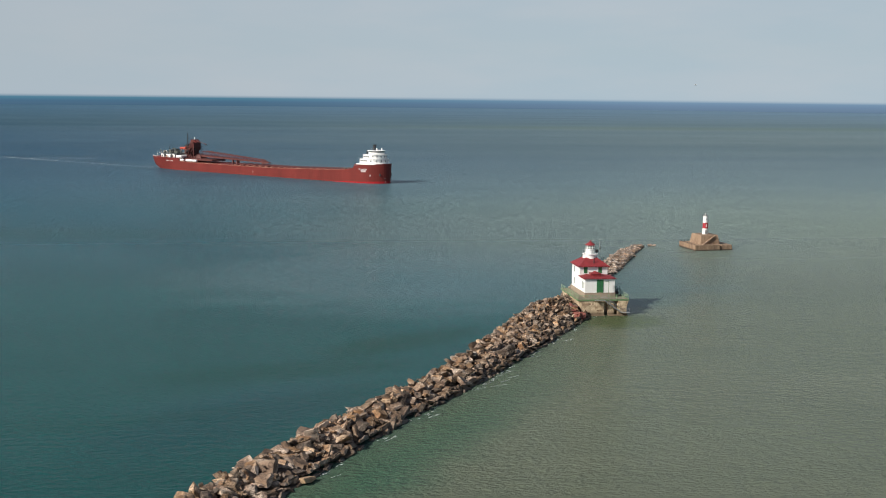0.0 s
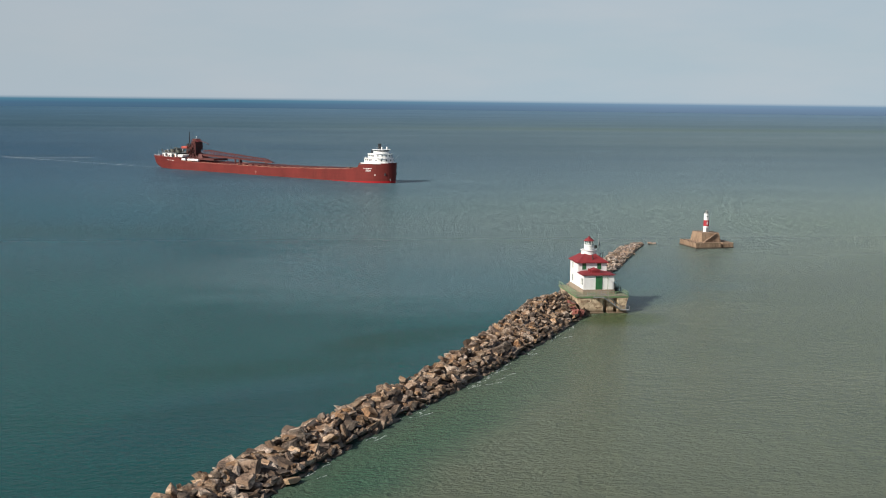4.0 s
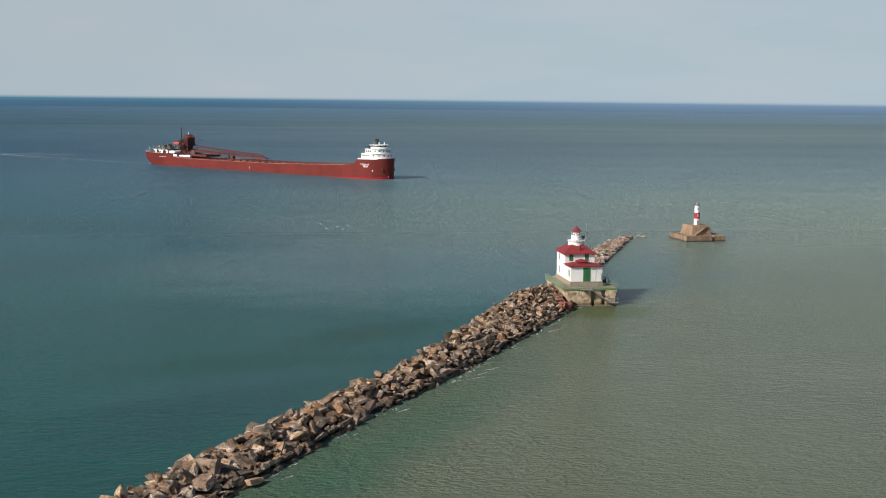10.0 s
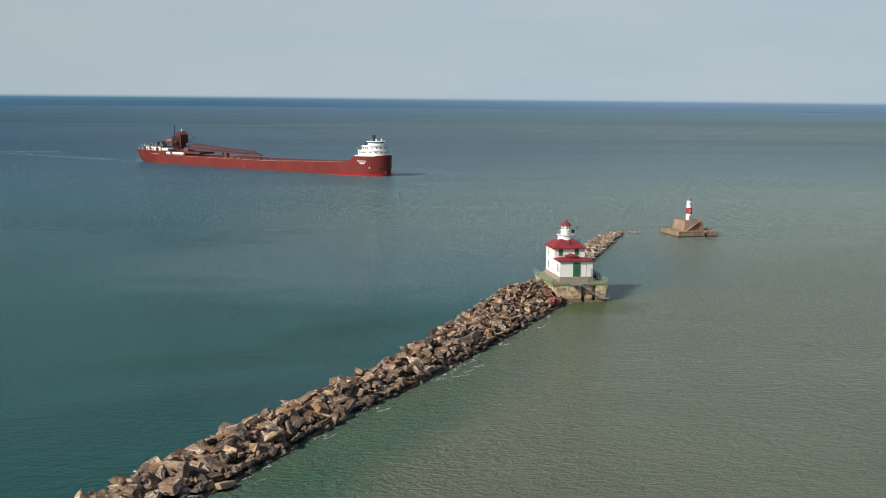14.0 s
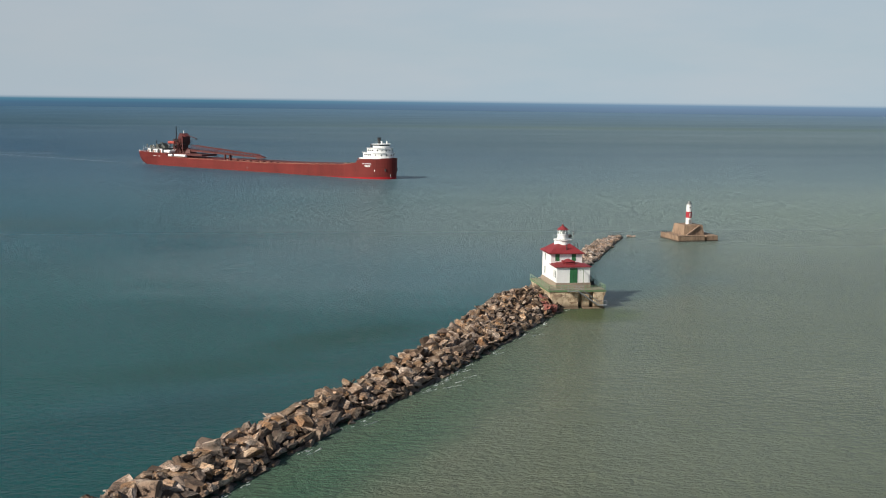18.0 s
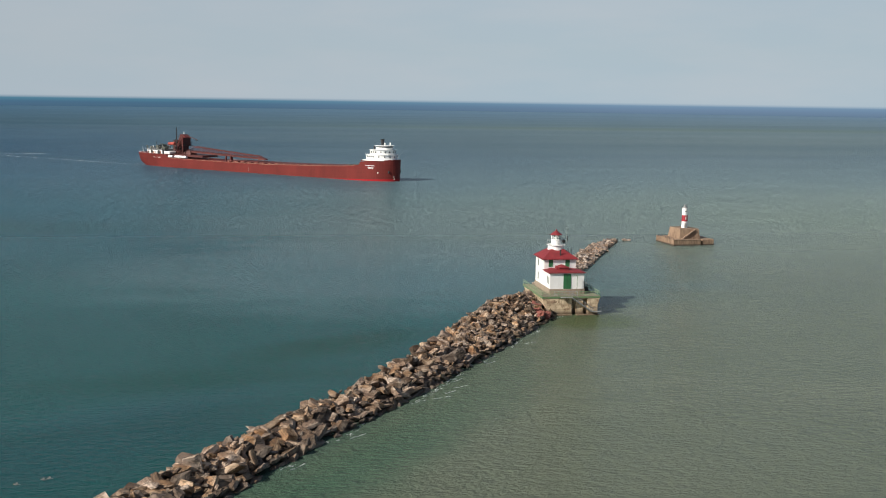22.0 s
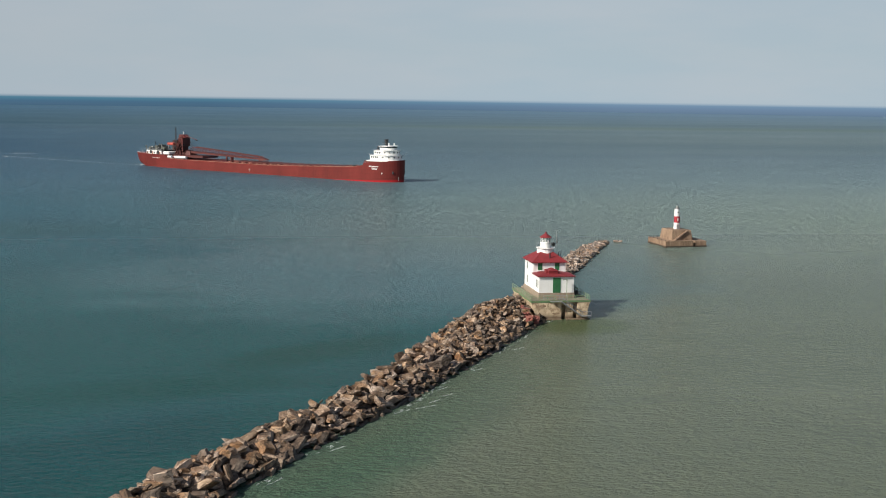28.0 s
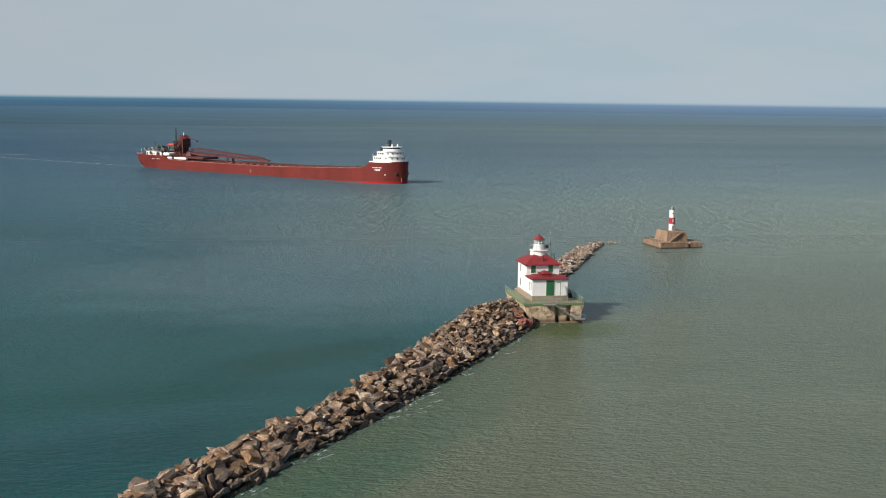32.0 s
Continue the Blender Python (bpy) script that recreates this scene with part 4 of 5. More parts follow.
# ---- beacon on its concrete island ----
def build_beacon():
    isle = thing("beacon_island", pose(76.5, 117, 0, 0, 0, 5), "brown concrete island with a stepped block standing in the lake", "pier")
    part("platform", box(-6.9, 3.0, -7, 7, -2, 1.95, 0.08), SANDSTONE, isle)
    part("platform", box(3.8, 8.0, -6.6, 7, -2, 1.95, 0.08), SANDSTONE, isle)
    part("platform_core", box(2.9, 3.9, -4.4, 6.9, -2, 1.6), SANDSTONE, isle)
    part("pedestal", frustum(-3.6, 4.0, -4.4, 5.0, 1.9, 5.3, 0.45, 0.6), SANDSTONE, isle)
    for i in range(16):
        x = -6.7 + i * 0.62
        part("fender_pile", rod((x, -6.91, -1), (x, -6.91, 1.9 - 0.05 * (i % 3)), 0.13, n=6), PILE, isle)
    for i in range(22):
        y = -6.8 + i * 0.63
        part("fender_pile", rod((-6.81, y, -1), (-6.81, y, 1.9 - 0.05 * (i % 3)), 0.12, n=6), PILE, isle)
    for i in range(7):
        x = 4.0 + i * 0.62
        part("fender_pile", rod((x, -6.51, -1), (x, -6.51, 1.85 - 0.05 * (i % 2)), 0.12, n=6), PILE, isle)
    steps = part("stair", box(-2.9, -2.3, -5.1, -4.0, 1.9, 2.3, 0.03), STEP, isle, "pale worn concrete steps")
    for i in range(8):
        x, z = -2.3 + i * 0.52, 2.3 + i * 0.36
        part("step", box(x, x + 0.56, -4.72 + 0.06 * i, -3.6, z - 0.4, z + 0.36, 0.02), SANDSTONE, steps)
    part("stair_wall", solid([(-2.4, -5.0, 2.0), (-2.4, -4.75, 2.0), (-2.4, -4.75, 2.45), (-2.4, -5.0, 2.45), (1.9, -4.5, 4.85), (1.9, -4.25, 4.85), (1.9, -4.25, 5.25), (1.9, -4.5, 5.25)],
                              [(0, 1, 2, 3), (7, 6, 5, 4), (0, 4, 5, 1), (1, 5, 6, 2), (2, 6, 7, 3), (3, 7, 4, 0)]), STEP, steps)
    for w, a, b in (("y", -6.95, 3.0), ("x", -7.0, 7.0)):
        part("coping", box(a, b, -7.08, -6.75, 1.82, 2.05, 0.03) if w == "y" else box(-6.98, -6.6, -6.7, b, 1.82, 2.05, 0.03), SANDSTONE, isle)
    part("tide_mark", box(-7.04, 3.04, -7.12, -6.7, -1, 0.42), DARK_WET, isle, "dark wet band at the waterline")
    part("tide_mark", box(3.78, 8.04, -6.74, -6.3, -1, 0.42), DARK_WET, isle)
    part("tide_mark", box(-7.06, -6.7, -6.69, 7.0, -1, 0.42), DARK_WET, isle)
    for x in (-6.4, -5.2, -4.0, 4.4, 5.6, 6.8):
        part("bollard", rod((x, 6.2, 1.75), (x, 6.2, 2.4), 0.16), DARK, isle)
    for y in (-5.5, -2.5, 0.5, 3.5):
        part("bollard", rod((-6.5, y, 1.75), (-6.5, y, 2.3), 0.14), DARK, isle)
    light = thing("beacon", pose(76.7, 117.2, 5.3), "round white beacon tower with one broad red band", "beacon")
    part("tower", rod((0, 0, 0), (0, 0, 6.8), 1.04, 0.92, 24), WHITE, light)
    part("band", rod((0, 0, 2.2), (0, 0, 4.3), 1.03, 0.985, 24), BAND_RED, light, "broad red band")
    part("sign_bar", box(-0.13, 0.13, -1.06, -0.9, 2.7, 3.8), WHITE, light)
    part("door", box(-0.35, 0.35, -1.06, -0.9, 0.05, 1.6), STEEL, light)
    part("vent", box(-0.2, 0.2, -1.0, -0.85, 5.5, 5.9), DARK, light)
    part("cap", rod((0, 0, 6.8), (0, 0, 6.95), 0.98, n=24), STEEL, light)
    part("lamp", rod((0, 0, 6.95), (0, 0, 7.9), 0.46, 0.4, 12), STEEL, light)
    for i in range(8):
        a = 2 * math.pi * i / 8
        part("post", rod((0.85 * math.cos(a), 0.85 * math.sin(a), 6.95), (0.85 * math.cos(a), 0.85 * math.sin(a), 7.75), 0.04, n=5), DARK, light)


build_beacon()

# ---- ship ----
#  x from the stem, half breadth at deck, half breadth at waterline, height of the side
FRAMES = [(0.0, 0.35, 0.3, 12.5)]
for step in range(1, 15):
    u = 1 - (step / 14) ** 1.5
    FRAMES.append((-18 * (1 - u), 11.4 * (1 - u**2) ** 0.5, 11.3 * (1 - u**2.1) ** 0.6, 12.5 - 1.6 * (1 - u)))
FRAMES += [(-18.4, 11.4, 11.3, 9.4), (-22, 11.4, 11.4, 8.6), (-30, 11.4, 11.4, 7.9), (-50, 11.4, 11.4, 7.4), (-90, 11.4, 11.4, 7.0), (-130, 11.4, 11.4, 7.0), (-160, 11.4, 11.4, 7.1), (-174, 11.4, 11.2, 7.5), (-177, 11.4, 11.0, 9.4),
           (-184, 11.2, 10.2, 9.45), (-190, 10.8, 9.2, 9.5), (-195, 10.2, 7.6, 9.55), (-200, 9.2, 5.6, 9.6), (-204, 8.0, 4.2, 9.65), (-207, 6.6, 3.4, 9.7), (-209.5, 4.9, 2.6, 9.75), (-211, 3.2, 1.6, 9.8), (-211.7, 1.2, 0.7, 9.3)]


def hull_half(x, z):
    for a, b in zip(FRAMES, FRAMES[1:]):
        if b[0] <= x <= a[0]:
            k = (x - a[0]) / (b[0] - a[0])
            deck, low, top = (a[i] + (b[i] - a[i]) * k for i in (1, 2, 3))
            return low + (deck - low) * max(0, min(1, z / top)) ** 1.4
    return 0


def build_ship():
    ship = thing("lake_freighter", pose(-10.2, 437.1, 0, 0, 0, -46.5), "long red lake freighter under way with white wheelhouse and unloading boom", "ship")
    bm = bmesh.new()
    prev = None
    for x, deck, low, top in FRAMES:
        line = []
        counter = -0.9 if x > -200 else {-200: -0.9, -204: 0.6, -207: 1.7, -209.5: 3.2, -211: 5.2, -211.7: 7.0}[x]
        bulge = 1.4 if x > -195 else 0.75
        for s in (-1, 1):
            side = [bm.verts.new((x, s * (low + (deck - low) * k ** bulge), counter + (top - counter) * k)) for k in (0, 0.15, 0.4, 0.7, 1)]
            line += side if s > 0 else side[::-1]
        if prev:
            for i in range(len(line) - 1):
                bm.faces.new((prev[i], prev[i + 1], line[i + 1], line[i]))
            bm.faces.new((prev[-1], prev[0], line[0], line[-1]))
        else:
            bm.faces.new(line)
        prev = line
    bm.faces.new(prev[::-1])
    bmesh.ops.recalc_face_normals(bm, faces=bm.faces)
    hull = part("hull", bm, HULL, ship)
    # rubbing line at deck edge, coloured pale for the sun it catches
    for s in (-1, 1):
        prev = None
        bm = bmesh.new()
        for x, deck, low, top in FRAMES[16:23]:
            row = [bm.verts.new((x, s * (deck + d), top + z)) for d, z in ((-0.15, 0.08), (0.06, 0.08), (0.06, -0.12), (-0.15, -0.12))]
            if prev:
                for i in range(4):
                    j = (i + 1) % 4
                    bm.faces.new((prev[i], prev[j], row[j], row[i]))
            prev = row
        bmesh.ops.recalc_face_normals(bm, faces=bm.faces)
        part("gunwale", bm, RUST, hull, "gunwale in a pale tone for its sunlit edge")
    # white bars for the lettering, draught marks, anchor
    for x0, x1, z in ((-14.2, -8.8, 8.9), (-12.8, -9.4, 7.9), (-12.6, -9.6, 7.3)):
        bm = bmesh.new()
        n = 7
        for i in range(n):
            a, b = x0 + (x1 - x0) * i / n, x0 + (x1 - x0) * (i + 0.72) / n
            vs = [(x, hull_half(x, zz) * -1 - 0.05, zz) for x, zz in ((a, z - 0.22), (b, z - 0.22), (b, z + 0.22), (a, z + 0.22))]
            vs += [(x, y + 0.08, zz) for x, y, zz in vs]
            solid(vs, [(0, 1, 2, 3), (7, 6, 5, 4), (0, 4, 5, 1), (1, 5, 6, 2), (2, 6, 7, 3), (3, 7, 4, 0)], bm)
        part("lettering_bars", bm, WHITE, hull, "white lettering shown as bars")
    bm = bmesh.new()
    for i in range(6):
        x = -189 + i * 1.3
        y = -hull_half(x, 7.4) - 0.05
        box(x, x + 0.8, y, y + 0.1, 7.15, 7.5, bm=bm)
    part("lettering_bars", bm, WHITE, hull)
    for x, z, r in ((-7.3, 5.0, 0.5), (-198, 3.6, 0.45)):
        y = -hull_half(x, z)
        part("disc", rod((x, y - 0.08, z), (x, y + 0.1, z), r, n=14), WHITE, hull)
    for s in (-1, 1):
        part("anchor", box(-3.2, -1.9, s * hull_half(-2.5, 5.4) - 0.3, s * hull_half(-2.5, 5.4) + 0.3, 4.6, 6.2, 0.2), DARK, hull)
        part("load_line_mark", box(-103.4, -103.2, s * 11.47 - 0.04, s * 11.47 + 0.04, 1.6, 4.0), MARK, hull)
        part("load_line_mark", box(-104.2, -102.4, s * 11.47 - 0.05, s * 11.47 + 0.05, 2.95, 3.1), MARK, hull)
    bm = bmesh.new()
    for i in range(14):
        x = -20 - i * 11
        prism([(x, -11.2), (x, 11.2), (x - 11, 11.2), (x - 11, -11.2)][::-1], 6.4, 6.96, bm)
    part("deck", bm, DECK_RED, ship)
    # hatches
    for i in range(17):
        x = -32 - i * 5.6
        hatch = part("hatch", box(x - 3.6, x, -7.6, 7.6, 6.96, 7.75, 0.08), HATCH, ship)
        part("hatch_crane_rail", box(x - 0.4, x + 0.1, -9.6, -8.8, 6.97, 7.7), RUST, hatch)
    for s in (-1, 1):
        for i in range(36):
            x = -26 - i * 3.6
            part("stanchion", rod((x, s * 11.2, 6.9), (x, s * 11.2, 7.9), 0.09, n=5), RUST, ship)
    for x, y, w, h in ((-23, -6, 2.2, 1.5), (-26.5, -4, 1.8, 1.2), (-24, 3, 2.6, 1.6), (-28.5, -7, 1.2, 1.3)):
        part("winch", box(x, x + w, y - 1.2, y + 1.2, 7.6, 7.6 + h, 0.2), VENT, ship)
    for s in (-1, 1):
        for i in range(10):
            x = -19.5 - i * 1.9
            part("post", rod((x, s * 11.1, 7.8), (x, s * 11.1, 8.9 - 0.05 * i), 0.06, n=5), STEEL, ship)
        part("handrail", rod((-19.5, s * 11.1, 8.9), (-36.6, s * 11.1, 8.4), 0.05, n=5), DARK, ship)
        for i in range(4):
            part("draught_mark", box(-0.9, -0.62, s * hull_half(-0.75, 1.0 + i * 0.6) - 0.05, s * hull_half(-0.75, 1.0 + i * 0.6) + 0.05, 0.9 + i * 0.6, 1.2 + i * 0.6), WHITE, hull)
    part("jackstaff", rod((-1.2, 0, 12.6), (3.4, 0, 17.6), 0.09, 0.05, 6), STEEL, ship)
    # forecastle and wheelhouse
    def tier(x0, x1, half, z0, z1, name, nose=5.0, material=None):
        pts = [(x0, -half)]
        for i in range(13):
            a = -math.pi / 2 + math.pi * i / 12
            pts.append((x1 - nose + nose * math.cos(a), half * math.sin(a)))
        pts.append((x0, half))
        return part(name, prism(pts, z0, z1), material or WHITE, ship)
    tier(-18.0, -1.2, 10.6, 11.2, 12.0, "forecastle_deck", 12.0, DECK_RED)
    tier(-16.6, -0.8, 10.7, 11.75, 12.35, "bulwark", 12.5)
    a = tier(-15.9, -2.5, 8.2, 12.3, 15.1, "deckhouse", 8.0)
    tier(-16.3, -2.0, 8.6, 15.1, 15.25, "bridge_deck", 8.5)
    b = tier(-14.4, -3.4, 6.8, 15.25, 17.9, "deckhouse", 6.0)
    tier(-14.8, -2.8, 7.3, 17.9, 18.05, "bridge_deck", 6.5)
    tier(-11.6, -4.8, 4.9, 18.05, 19.3, "wheelhouse", 4.2)
    tier(-11.5, -4.85, 4.85, 19.3, 20.1, "wheelhouse_windows", 4.2, GLASS)
    tier(-12.2, -4.2, 5.5, 20.1, 20.5, "wheelhouse_roof", 4.8)
    for s in (-1, 1):
        for x in (-15.2, -13.8, -12.4, -11.2):
            part("window", box(x, x + 0.8, s * 8.2 - 0.06, s * 8.2 + 0.06, 13.6, 14.5), GLASS, a)
        for x in (-13.8, -12.3, -10.8):
            part("window", box(x, x + 0.9, s * 6.8 - 0.06, s * 6.8 + 0.06, 16.1, 17.1), GLASS, b)
    for i in range(7):
        t = -1.2 + 2.4 * i / 6
        for tierob, x1, half, nose, z in ((a, -2.5, 8.2, 8.0, 14.0), (b, -3.4, 6.8, 6.0, 16.7)):
            p = Vector((x1 - nose + (nose + 0.02) * math.cos(t), (half + 0.02) * math.sin(t), z))
            d = Vector((math.cos(t) / nose, math.sin(t) / half, 0)).normalized()
            part("window", rod(p - d * 0.06, p + d * 0.06, 0.5, n=4), GLASS, tierob)
    for s in (-1, 1):
        for i in range(7):
            x = -16.2 + i * 1.3
            part("post", rod((x, s * 8.5, 15.2), (x, s * 8.5, 16.2), 0.06, n=5), WHITE, ship)
    mast = part("mast", rod((-11.0, 0, 20.4), (-11.0, 0, 22.3), 0.9, 0.7, 10), DARK, ship, "dark radar mast")
    part("radar_drum", rod((-11.0, 0, 22.3), (-11.0, 0, 23.7), 1.15, 0.95, 12), DARK, mast)
    part("radar_bar", box(-11.4, -10.6, -1.5, 1.5, 23.7, 24.0), DARK, mast)
    part("signal_yard", rod((-11.0, -3.4, 21.7), (-11.0, 3.4, 21.7), 0.12, n=6), STEEL, mast)
    part("searchlight", rod((-7.4, -2.4, 20.5), (-7.4, -2.4, 22.0), 0.4), WHITE, ship)
    part("searchlight", rod((-7.4, 2.4, 20.5), (-7.4, 2.4, 22.0), 0.4), WHITE, ship)
    part("ventilator", rod((-13.6, -4, 18.0), (-13.6, -4, 20.2), 0.4), DARK, ship)
    # after deckhouse
    aft = part("after_deckhouse", box(-196, -182, -9.0, 9.0, 9.5, 12.0, 0.1), WHITE, ship)
    part("after_deckhouse", box(-180.6, -175, -9.2, 9.2, 9.5, 11.5, 0.4), WHITE, ship)
    part("passage", box(-182, -180.6, -8.0, 8.0, 9.5, 12.3), DARK, ship)
    part("boat_deck", box(-197.5, -181.5, -9.6, 9.6, 12.3, 12.5), STEEL, ship)
    for x, w, top in ((-195.2, 1.0, 11.0), (-192.9, 2.2, 11.6), (-189.2, 0.9, 10.9), (-186.6, 2.8, 11.4)):
        for s in (-1, 1):
            bay = part("opening", box(x, x + w, s * 9.0 - 0.06, s * 9.0 + 0.06, 9.8, top - w / 3), DARK, aft, "dark arched opening")
            part("arch", rod((x + w / 2, s * 9.0 - 0.05, top - w / 3), (x + w / 2, s * 9.0 + 0.05, top - w / 3), w / 2 - 0.01, n=14), DARK, bay)
    for x in (-195.6, -190.6, -184.0):
        part("rust_stain", box(x, x + 0.9, -9.03, -8.9, 9.6, 11.2), RUST, aft, "rust run down the white plating")
    for x, y, w, h in ((-194.5, -7, 2.2, 1.6), (-191, -5, 2.6, 2.4), (-187.6, -7, 1.8, 1.3), (-185.4, -5, 2.2, 2.0), (-182, -6.5, 1.6, 1.6), (-193, 4, 3, 1.8), (-186, 5, 4, 2.2), (-189.4, -1, 1.5, 2.9)):
        part("ventilator_house", box(x, x + w, y - 1.6, y + 1.6, 12.6, 12.6 + h, 0.2), VENT, ship)
    for i, (x, y, h) in enumerate(((-196, -8.8, 1.9), (-193.6, -8.2, 1.2), (-190.2, -8.6, 1.6), (-187.9, -3, 3.2), (-184.2, -8.4, 1.4), (-183, -2, 3.4), (-195.5, 2, 2.8))):
        cowl = part("cowl_vent", rod((x, y, 12.5), (x, y, 12.5 + h), 0.32, n=8), (VENT, DARK, STEEL)[i % 3], ship)
        part("cowl_mouth", rod((x, y, 12.4 + h), (x - 0.7, y, 12.7 + h), 0.34, 0.5, 8), (VENT, DARK, STEEL)[i % 3], cowl)
    for i in range(8):
        part("post", rod((-197 + i * 2.1, -9.5, 12.5), (-197 + i * 2.1, -9.5, 13.5), 0.06, n=5), WHITE, ship)
    part("stern_mast", rod((-197.5, 0, 9.5), (-197.5, 0, 17.5), 0.15), DARK, ship)
    part("flagstaff", rod((-210, 0, 9.6), (-210.8, 0, 13.0), 0.08), WHITE, ship)
    for i in range(12):
        x = -198 - i * 1.0
        for s in (-1, 1):
            y = s * max(1.0, hull_half(x, 9.5) - 0.3)
            part("post", rod((x, y, 9.4), (x, y, 10.7), 0.06, n=5), WHITE, ship)
    # unloading tower and funnel
    tower = part("unloading_tower", box(-174.6, -170.2, -3.2, 3.2, 9.4, 17.2, 0.15), FUNNEL_DARK, ship)
    part("tower_block", box(-172.6, -168.8, -3.6, 3.6, 15.3, 20.8, 0.2), FUNNEL_DARK, tower)
    part("tower_head", box(-173.0, -169.6, -2.4, 2.4, 20.7, 22.8, 0.3), FUNNEL_DARK, tower)
    part("tower_hood", solid([(-169.7, -2.2, 20.7), (-167.2, -2.2, 20.7), (-167.2, 2.2, 20.7), (-169.7, 2.2, 20.7), (-169.7, -2.2, 22.6), (-169.7, 2.2, 22.6)], [(0, 1, 2, 3), (0, 4, 1), (3, 2, 5), (1, 4, 5, 2), (0, 3, 5, 4)]), HULL_TRIM, tower)
    for z in (12.4, 15.2, 17.6):
        part("walkway", box(-176.6, -167.4, -4.4, 4.4, z, z + 0.2), FUNNEL_DARK, tower)
    for x in (-167.8, -170.5, -175.6):
        part("column", rod((x, -4.2, 9.4), (x, -4.2, 17.6), 0.3), FUNNEL_DARK, tower)
    for x0, y0, z0 in ((-176.5, -4.4, 12.6), (-176.5, -4.4, 15.4), (-176.5, -4.4, 17.8)):
        for i in range(7):
            part("post", rod((x0 + i * 1.5, y0, z0), (x0 + i * 1.5, y0, z0 + 1.1), 0.07, n=5), FUNNEL_DARK, tower)
        part("handrail", rod((x0, y0, z0 + 1.1), (x0 + 9.1, y0, z0 + 1.1), 0.07, n=5), FUNNEL_DARK, tower)
    for z in (9.6, 12.6, 15.4):
        for y in (-4.3, 4.3):
            part("brace", rod((-175.6, y, z), (-170.5, y, z + 2.7), 0.14, n=5), FUNNEL_DARK, tower)
            part("brace", rod((-170.5, y, z + 2.7), (-167.8, y, z), 0.12, n=5), FUNNEL_DARK, tower)
    for x, z in ((-175.6, 17.8), (-174, 17.8), (-171, 12.6), (-168.6, 15.4), (-175.8, 12.6)):
        part("cable_drum", rod((x, -3.9, z + 0.7), (x, -2.4, z + 0.7), 0.7, n=10), DARK, tower)
    for i in range(6):
        x = -172.4 + i * 0.6
        part("louvre", box(x, x + 0.3, -3.72, -3.5, 16.2, 20.0), DARK if i % 3 == 1 else HULL_TRIM, tower)
    for x in (-172.4, -170.6, -169):
        part("post", rod((x, -3.5, 20.8), (x, -3.5, 22.0), 0.09, n=5), FUNNEL_DARK, tower)
    part("ladder_cage", rod((-168.0, -3.9, 9.6), (-168.0, -3.9, 20.0), 0.3, n=6), HULL_TRIM, tower)
    part("duct", rod((-174, -4.8, 10), (-170, -4.8, 16.5), 0.4, n=8), FUNNEL_DARK, tower)
    part("funnel", rod((-178.5, 0, 12.4), (-178.5, 0, 18.6), 2.1, 1.9, 20), DARK, ship, "black funnel")
    part("mast", rod((-178.2, 0, 17), (-178.2, 0, 27.2), 0.42, 0.3), DARK, ship)
    part("masthead_lamp", rod((-171.2, 0, 22.7), (-171.2, 0, 24.6), 0.28), WHITE, ship)
    jib = part("crane_jib", rod((-168.5, -1, 22), (-158.3, -1, 19.7), 0.22), FUNNEL_DARK, ship)
    part("hook", box(-159.2, -157.8, -1.4, -0.6, 19.0, 19.6), DARK, jib)
    part("life_raft", rod((-176, -8.6, 16.7), (-170.4, -8.6, 16.7), 0.95, n=14), ORANGE, ship, "orange lifeboat capsule")
    part("boom_pivot_house", box(-176, -147.5, -6.5, 6.5, 8.3, 9.6, 0.1), FUNNEL_DARK, ship)
    part("boom_pivot", frustum(-170, -162, -3, 3, 9.6, 12.0, 1.5, 1), FUNNEL_DARK, ship)
    for x0, x1 in ((-174.4, -170.8), (-168.6, -158.2)):
        part("tank", rod((x0, -10.2, 8.3), (x1, -10.2, 8.3), 0.85, n=14), WHITE, ship, "white deck tank")
    # boom
    boom = part("unloading_boom", solid([(-168, -1.6, 11.0), (-168, 1.6, 11.0), (-168, 1.6, 12.4), (-168, -1.6, 12.4), (-101, -1.1, 8.9), (-101, 1.1, 8.9), (-101, 1.1, 9.9), (-101, -1.1, 9.9)],
                                         [(0, 1, 2, 3), (4, 5, 6, 7), (0, 1, 5, 4), (1, 2, 6, 5), (2, 3, 7, 6), (3, 0, 4, 7)]), FUNNEL_DARK, ship, "long red lattice unloading boom")
    n = 20
    for s in (-1.7, 1.7):
        lo = lambda x: 12.0 + (x + 168) / 69 * -2.4
        hi = lambda x: 15.0 - 4.0 * (x + 161) / 56
        xs = [-161 + 56 * i / n for i in range(n + 1)]
        part("upper_chord", rod((xs[0], s, hi(xs[0])), (xs[-1], s, hi(xs[-1])), 0.24, n=6), FUNNEL_DARK, boom)
        part("end_post", rod((-167, s, 12.0), (xs[0], s, hi(xs[0])), 0.15, n=6), HULL_TRIM, boom)
        part("end_post", rod((-102, s, 9.7), (xs[-1], s, hi(xs[-1])), 0.15, n=6), HULL_TRIM, boom)
        for i in range(n):
            a, b = xs[i], xs[i + 1]
            part("brace", rod((a, s, hi(a)), (a, s, lo(a)), 0.10, n=5), HULL_TRIM, boom)
            part("brace", rod((a, s, hi(a)), (b, s, lo(b)), 0.10, n=5), HULL_TRIM, boom)
